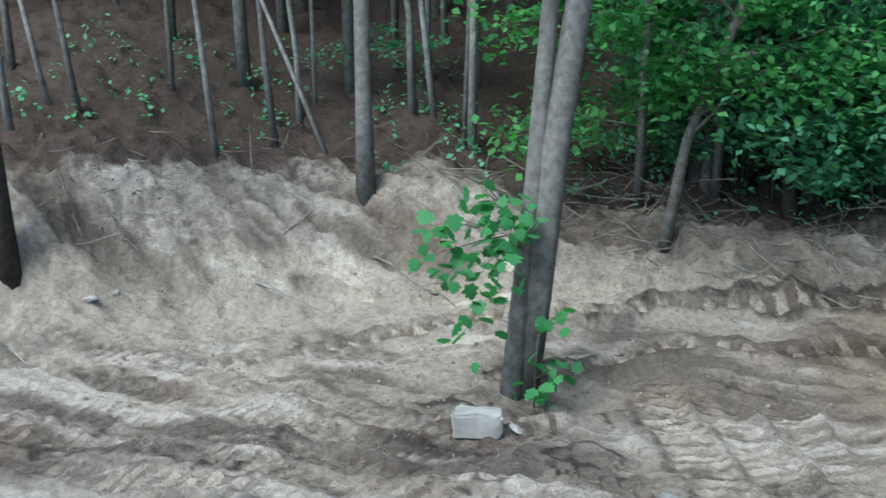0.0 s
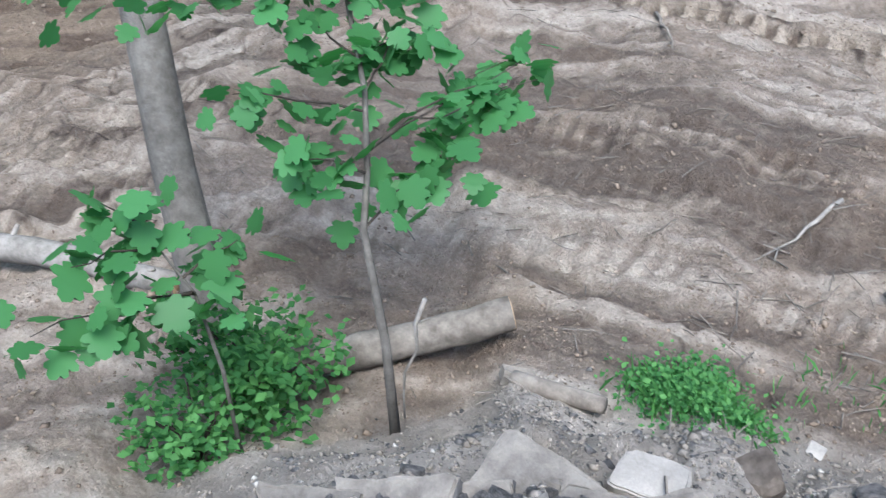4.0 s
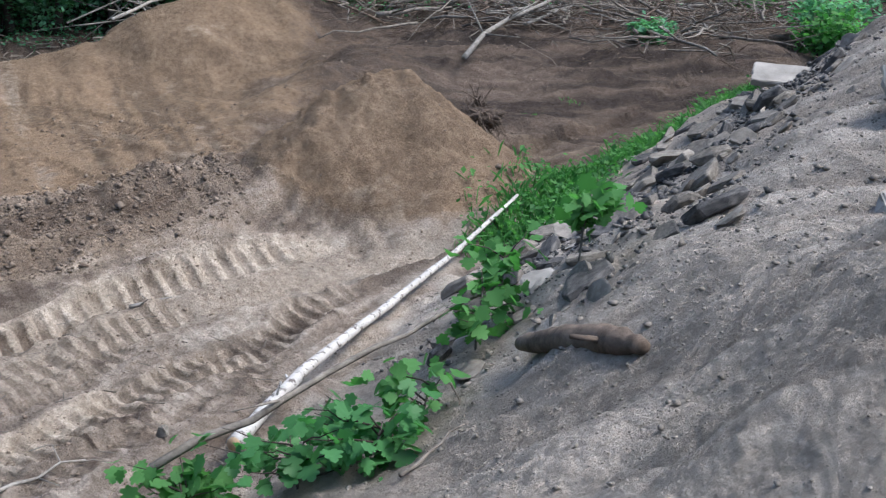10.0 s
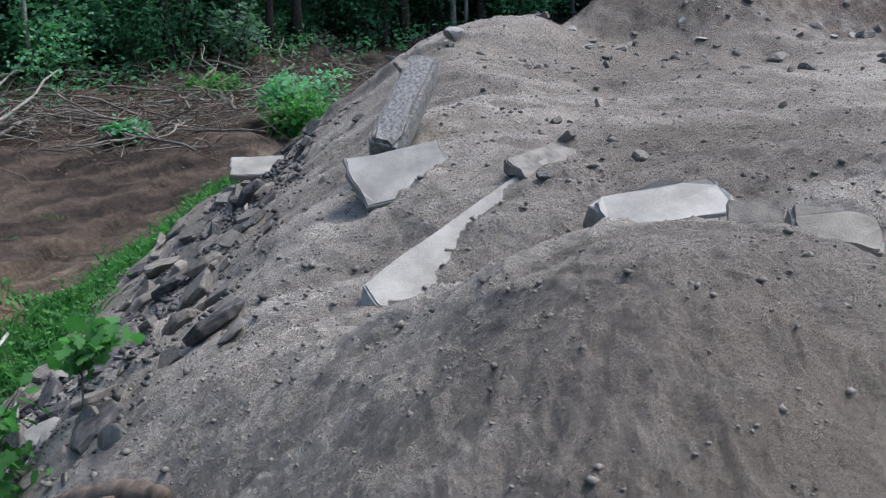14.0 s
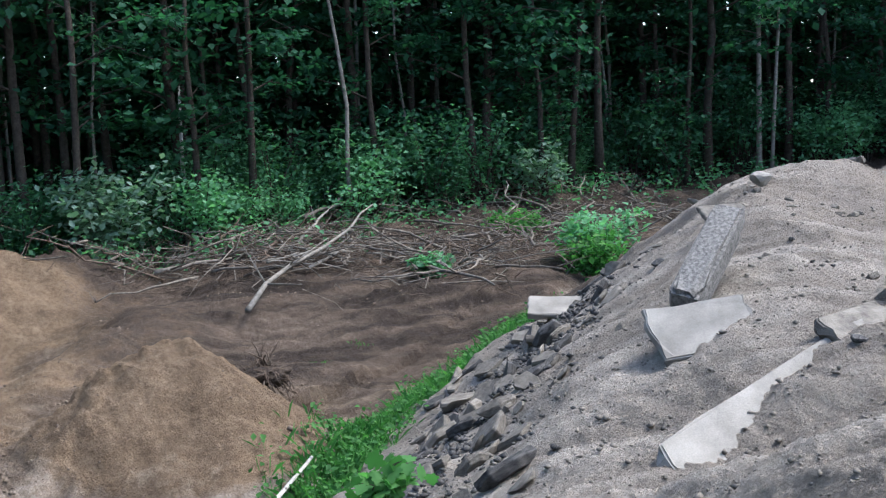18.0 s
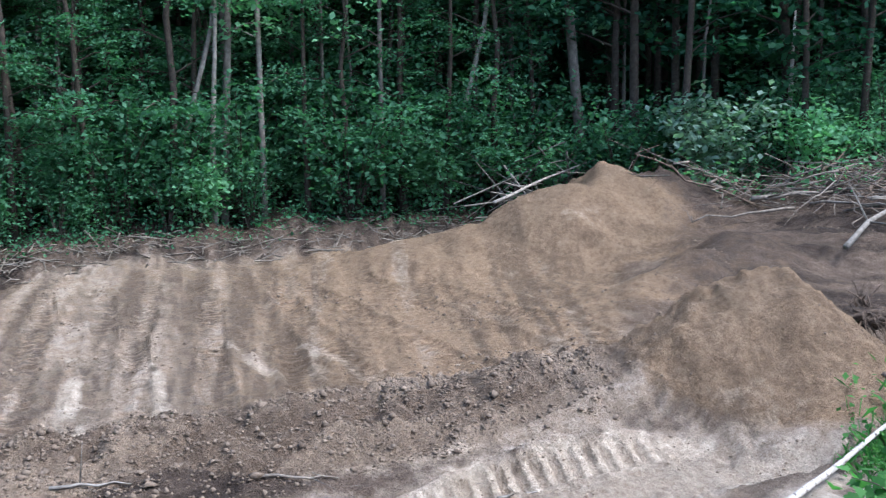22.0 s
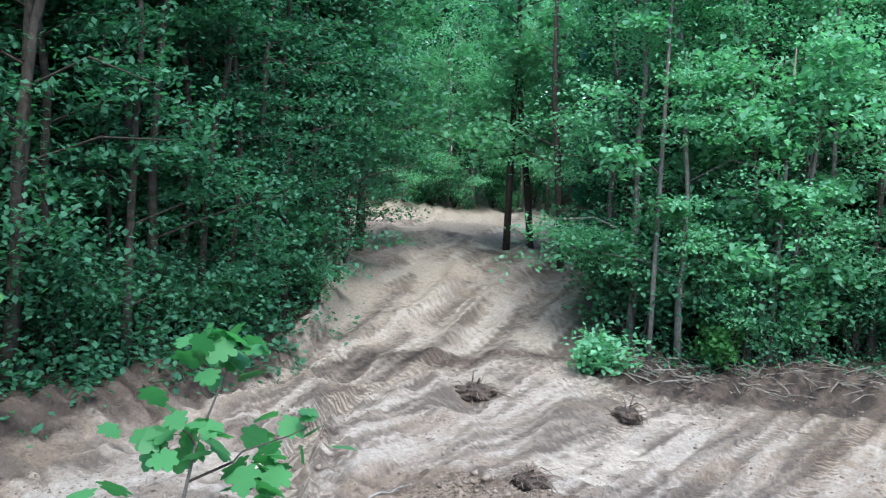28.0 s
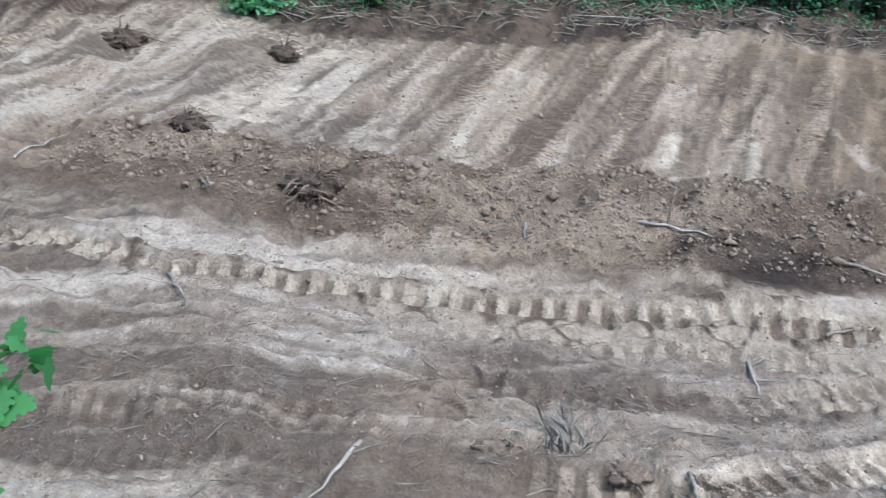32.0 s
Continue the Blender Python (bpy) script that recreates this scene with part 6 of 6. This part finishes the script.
pebbles("slope_crumbs", "dark crumbled asphalt between plates on the slope", band, np.clip(rg.lognormal(-3.3, 0.6, 5200), 0.015, 0.16), ASPHALT, 7)
CRUMB = speckled("dusty_crumb", (0.15, 0.132, 0.11), (0.225, 0.2, 0.17), 4, 60, 0.95, 0.006)
pebbles("heap_pebbles", "loose grey pebbles and crumbs on the heap", xy, np.clip(rg.lognormal(-4.35, 0.6, len(xy)), 0.007, 0.075) * np.clip(dist / 5, 0.7, 1.5), CRUMB, 1)
a = rg.uniform(0, 1, 7500)
xy = np.stack([-3.4 + 4.2 * a + rg.normal(0, 0.3, 7500), 1.9 + 1.3 * np.sin(a * 2.2) + rg.normal(0, 0.6, 7500)], 1)
chip = rg.random(7500)
pebbles("foot_asphalt", "black asphalt crumbs at the heap's foot", xy[chip < 0.2] + 0.02, np.clip(rg.lognormal(-3.9, 0.55, int((chip < 0.2).sum())), 0.01, 0.09), ASPHALT, 8)
pebbles("foot_chips", "pale chips of concrete at the heap's foot", xy[chip > 0.975] - 0.03, np.clip(rg.lognormal(-4.0, 0.5, int((chip > 0.975).sum())), 0.008, 0.05), CONCRETE, 9)
pebbles("foot_rubble", "fine grey rubble at the heap's foot", xy, np.clip(rg.lognormal(-4.3, 0.65, 7500), 0.006, 0.08), CRUMB, 2)
xy = np.stack([rg.uniform(-10, 8.5, 52000), rg.uniform(10, 16, 52000)], 1)
d_, run_ = along(FIELD_RIM, xy[:, 0], xy[:, 1])
keep = (np.abs(d_ - 0.1) < 0.9 + 0.35 * vnoise(xy[:, 0], xy[:, 1], 4)) & (run_ > 19.2) & (xy[:, 0] < 4.2) & (rg.random(52000) < 0.75)
xy = xy[keep]
CLOD = speckled("clods", (0.12, 0.09, 0.066), (0.26, 0.205, 0.155), 5, 60, 0.95, 0.01)
pebbles("windrow_clods", "crumbling clods of brown soil along a windrow", xy, np.clip(rg.lognormal(-3.4, 0.55, len(xy)), 0.015, 0.2), CLOD, 3, "soil")
rr_, aa = 4.5 + 22 * rg.random(60000) ** 1.3, np.radians(rg.uniform(-115, 45, 60000))
xy = np.stack([rr_ * np.sin(aa), rr_ * np.cos(aa)], 1)
s_, _ = along(TOE, xy[:, 0], xy[:, 1])
keep = (s_ < -0.2) & (rr_ < edge_at(xy[:, 0], xy[:, 1])) & (fbm(xy[:, 0] * 0.7, xy[:, 1] * 0.7, 3, 17) > rg.normal(0.05, 0.2, 60000))
xy = xy[keep]
pebbles("pit_clods", "scattered clods on the pit floor", xy, np.clip(rg.lognormal(-4.0, 0.5, len(xy)), 0.01, 0.1) * np.clip(np.hypot(xy[:, 0], xy[:, 1]) / 9, 0.8, 1.8), CLOD, 4, "soil")


rr_, aa = 4.0 + 7.0 * rg.random(26000), np.radians(rg.uniform(-80, 25, 26000))
xy = np.stack([rr_ * np.sin(aa), rr_ * np.cos(aa)], 1)
s_, _ = along(TOE, xy[:, 0], xy[:, 1])
xy = xy[(s_ < 0.2) & (fbm(xy[:, 0] * 0.9, xy[:, 1] * 1.4, 3, 27) > rg.normal(-0.02, 0.15, 26000))]
pebbles("soil_crumbs", "fine crumbs of soil on the churned floor", xy, np.clip(rg.lognormal(-4.35, 0.6, len(xy)), 0.006, 0.08), CLOD, 11, "soil")


def litter_sticks(name, label, spots, n, length, thick, spread, mat, seed, lift=0.08, slope=0.25):
    """A tangle of thin sticks as one mesh."""
    rg_ = np.random.default_rng(seed)
    c = np.array([spots[i] for i in rg_.integers(len(spots), size=n)]) + rg_.normal(0, spread, (n, 2))
    z = heights(c[:, 0], c[:, 1])[0] + np.abs(rg_.normal(0, lift, n))
    a, el = rg_.uniform(0, 6.28, n), rg_.normal(0, slope, n)
    d = np.stack([np.cos(a) * np.cos(el), np.sin(a) * np.cos(el), np.sin(el)], 1) * (length * rg_.uniform(0.4, 1.5, n))[:, None]
    u = np.cross(d, [0, 0, 1.0])
    u /= np.linalg.norm(u, axis=1)[:, None]
    w = np.cross(u, d)
    w /= np.linalg.norm(w, axis=1)[:, None]
    t = (thick * rg_.uniform(0.5, 1.6, n))[:, None]
    p = np.concatenate([c, z[:, None]], 1)
    m = p + w * rg_.normal(0, 0.06, (n, 1)) * length
    v = np.stack([q + o * t * k for q, k in ((p - d / 2, 1.0), (m, 0.8), (p + d / 2, 0.35)) for o in (u, -0.5 * u + 0.87 * w, -0.5 * u - 0.87 * w)], 1)
    f = []
    for b in (0, 3):
        for k in range(3):
            q = (k + 1) % 3
            f += [[b + k, b + q, b + 3 + q], [b + k, b + 3 + q, b + 3 + k]]
    fa = (np.arange(n)[:, None, None] * 9 + np.array(f)[None]).reshape(-1, 3)
    return tagged(card_mesh(name, v.reshape(-1, 3), fa, mat), label, "brushwood", kind="stuff")


edge_line = [polar(float(q), float(np.interp(q, [b for b, _ in EDGE], [d for _, d in EDGE])) - o) for q in np.arange(-34, 18, 1) for o in (0.5, 1.4)]
litter_sticks("edge_litter", "sticks and bark litter along the wood's edge", edge_line, 900, 0.7, 0.02, 0.5, DEAD_WOOD, 1, 0.06)
west_line = [polar(float(q), float(np.interp(q, [b for b, _ in EDGE], [d for _, d in EDGE])) - 0.4) for q in np.arange(-118, -66, 1.2)]
litter_sticks("bank_litter", "dead sticks along the top of the bank", west_line, 170, 0.9, 0.012, 0.7, DEAD_WOOD, 2, 0.15, 0.35)
litter_sticks("pit_litter", "small sticks and root threads on the soil", [(-2, 6), (-1, 8), (-4, 9), (0.5, 7), (-6, 8), (-8, 6), (-11, 2), (-1.5, 5), (-2.5, 4.6), (-4, 4.4), (-3, 6.5), (-5.5, 5), (2.5, 10)], 800, 0.24, 0.005, 1.2, DEAD_WOOD, 3, 0.02, 0.12)
brush_spots = [polar(yw, d) for yw, d in ((24, 31), (27, 31), (29, 30), (32, 31), (35, 31), (37, 30), (39, 29), (42, 31), (44, 33), (47, 35), (50, 37), (41, 27), (38, 32), (45, 36), (33, 33))]
litter_sticks("brush_pile", "tangled pile of cut branches and brushwood", brush_spots, 420, 1.5, 0.016, 1.4, DEAD_WOOD, 4, 0.3, 0.3)
litter_sticks("brush_twigs", "mass of thin twigs in the brushwood", brush_spots, 2200, 0.9, 0.009, 1.5, ROOT, 5, 0.3, 0.4)
litter_sticks("bank_brush", "tangled dead branches under the bank's trees", [(-17.6, 2.2), (-17.2, 3.6), (-18.3, 1.2), (-17.0, 4.6), (-19, 0.5)], 110, 1.3, 0.009, 0.7, DEAD_WOOD, 6, 0.3, 0.35)
litter_sticks("leaning_brush", "sheaf of bare stems leaning at the wood's edge", [polar(12.0, 33), polar(13.5, 33), polar(15, 33.4)], 70, 4.2, 0.03, 0.5, PALE_BARK, 7, 0.9, 0.5)
br = random.Random(31)
for k in range(210):
    bx, by = brush_spots[br.randrange(len(brush_spots))]
    bx, by, ba, bl = bx + br.gauss(0, 1.5), by + br.gauss(0, 1.3), br.uniform(0, 6.28), br.uniform(0.8, 3.6)
    lo_, hi_ = br.uniform(0.02, 0.5), br.uniform(0.02, 0.9)
    branch("cut_branch", "cut bare branch tangled in the brush pile", bent(over(bx, by, lo_), over(bx + bl * math.cos(ba), by + bl * math.sin(ba), hi_), 6, 0.035, br), br.uniform(0.014, 0.045),
           (DEAD_WOOD, DEAD_WOOD, PALE_BARK, ROOT, DEAD_WOOD)[k % 5], "branch", "brush pile", 4, 300 + k)
PALE_LOGS = [(11.7, 21.2, 0.4, 19.0, 26.6, 1.0, 0.07), (17.2, 22.8, 0.3, 16.35, 18.3, 0.35, 0.07), (12.0, 26.6, 0.35, 14.1, 26.3, 0.4, 0.08), (16.2, 26.3, 0.3, 19.0, 28.4, 0.9, 0.06), (14.5, 29.5, 0.5, 19.0, 33.0, 1.6, 0.06),
             (17.5, 28.0, 0.7, 22.5, 30.0, 0.9, 0.06), (15.0, 24.0, 0.2, 18.0, 25.5, 0.5, 0.05), (18.0, 21.0, 0.3, 17.4, 18.9, 0.3, 0.03), (20.0, 24.0, 0.5, 24.5, 23.5, 0.7, 0.05), (5.4, 27.6, 0.3, 9.5, 32.0, 1.4, 0.05)]
for k, (ax, ay, az, bx, by, bz, th) in enumerate(PALE_LOGS):
    branch("felled_stem", "felled pale sapling stem lying in the brush", bent(over(ax, ay, az), over(bx, by, bz), 6, 0.015, rr), th, (PALE_BARK, PALE_BARK, DEAD_WOOD)[k % 3], "felled stem", "felled stems", 5, 70 + k)
pale = make_bush(np.random.default_rng(21), 2.6, 1.5, 1600, 0.22, LEAF_PALE, "bush showing pale leaf undersides at the brush pile", "pale_bush")
pale.location = over(*polar(22.3, 31.5), 0.2)
pale2 = make_bush(np.random.default_rng(22), 1.2, 1.2, 600, 0.2, LEAF_PALE, "wilting pale-leaved bush in the brushwood", "pale_bush")
pale2.location = over(*polar(44.5, 37), 0.4)
for k, (yw, d, h, sp) in enumerate([(34.5, 34, 2.2, 1.5), (46.5, 26.5, 0.8, 1.1), (47.5, 28, 0.9, 1.1), (43, 33, 0.8, 0.8), (38.5, 27.5, 0.5, 0.5), (19, 33, 1.8, 1.3), (29, 35, 2.0, 1.5), (31.5, 36, 2.0, 1.5), (-33.5, 26.5, 0.7, 1.1), (-27, 28, 1.0, 0.8)]):
    b = make_bush(np.random.default_rng(200 + k), h, sp, 900, 0.16, (LEAF_MID, LEAF_BRIGHT)[k % 2], "green leafy bush among cut branches", "brush_bush")
    b.location = over(*polar(yw, d), 0.05)
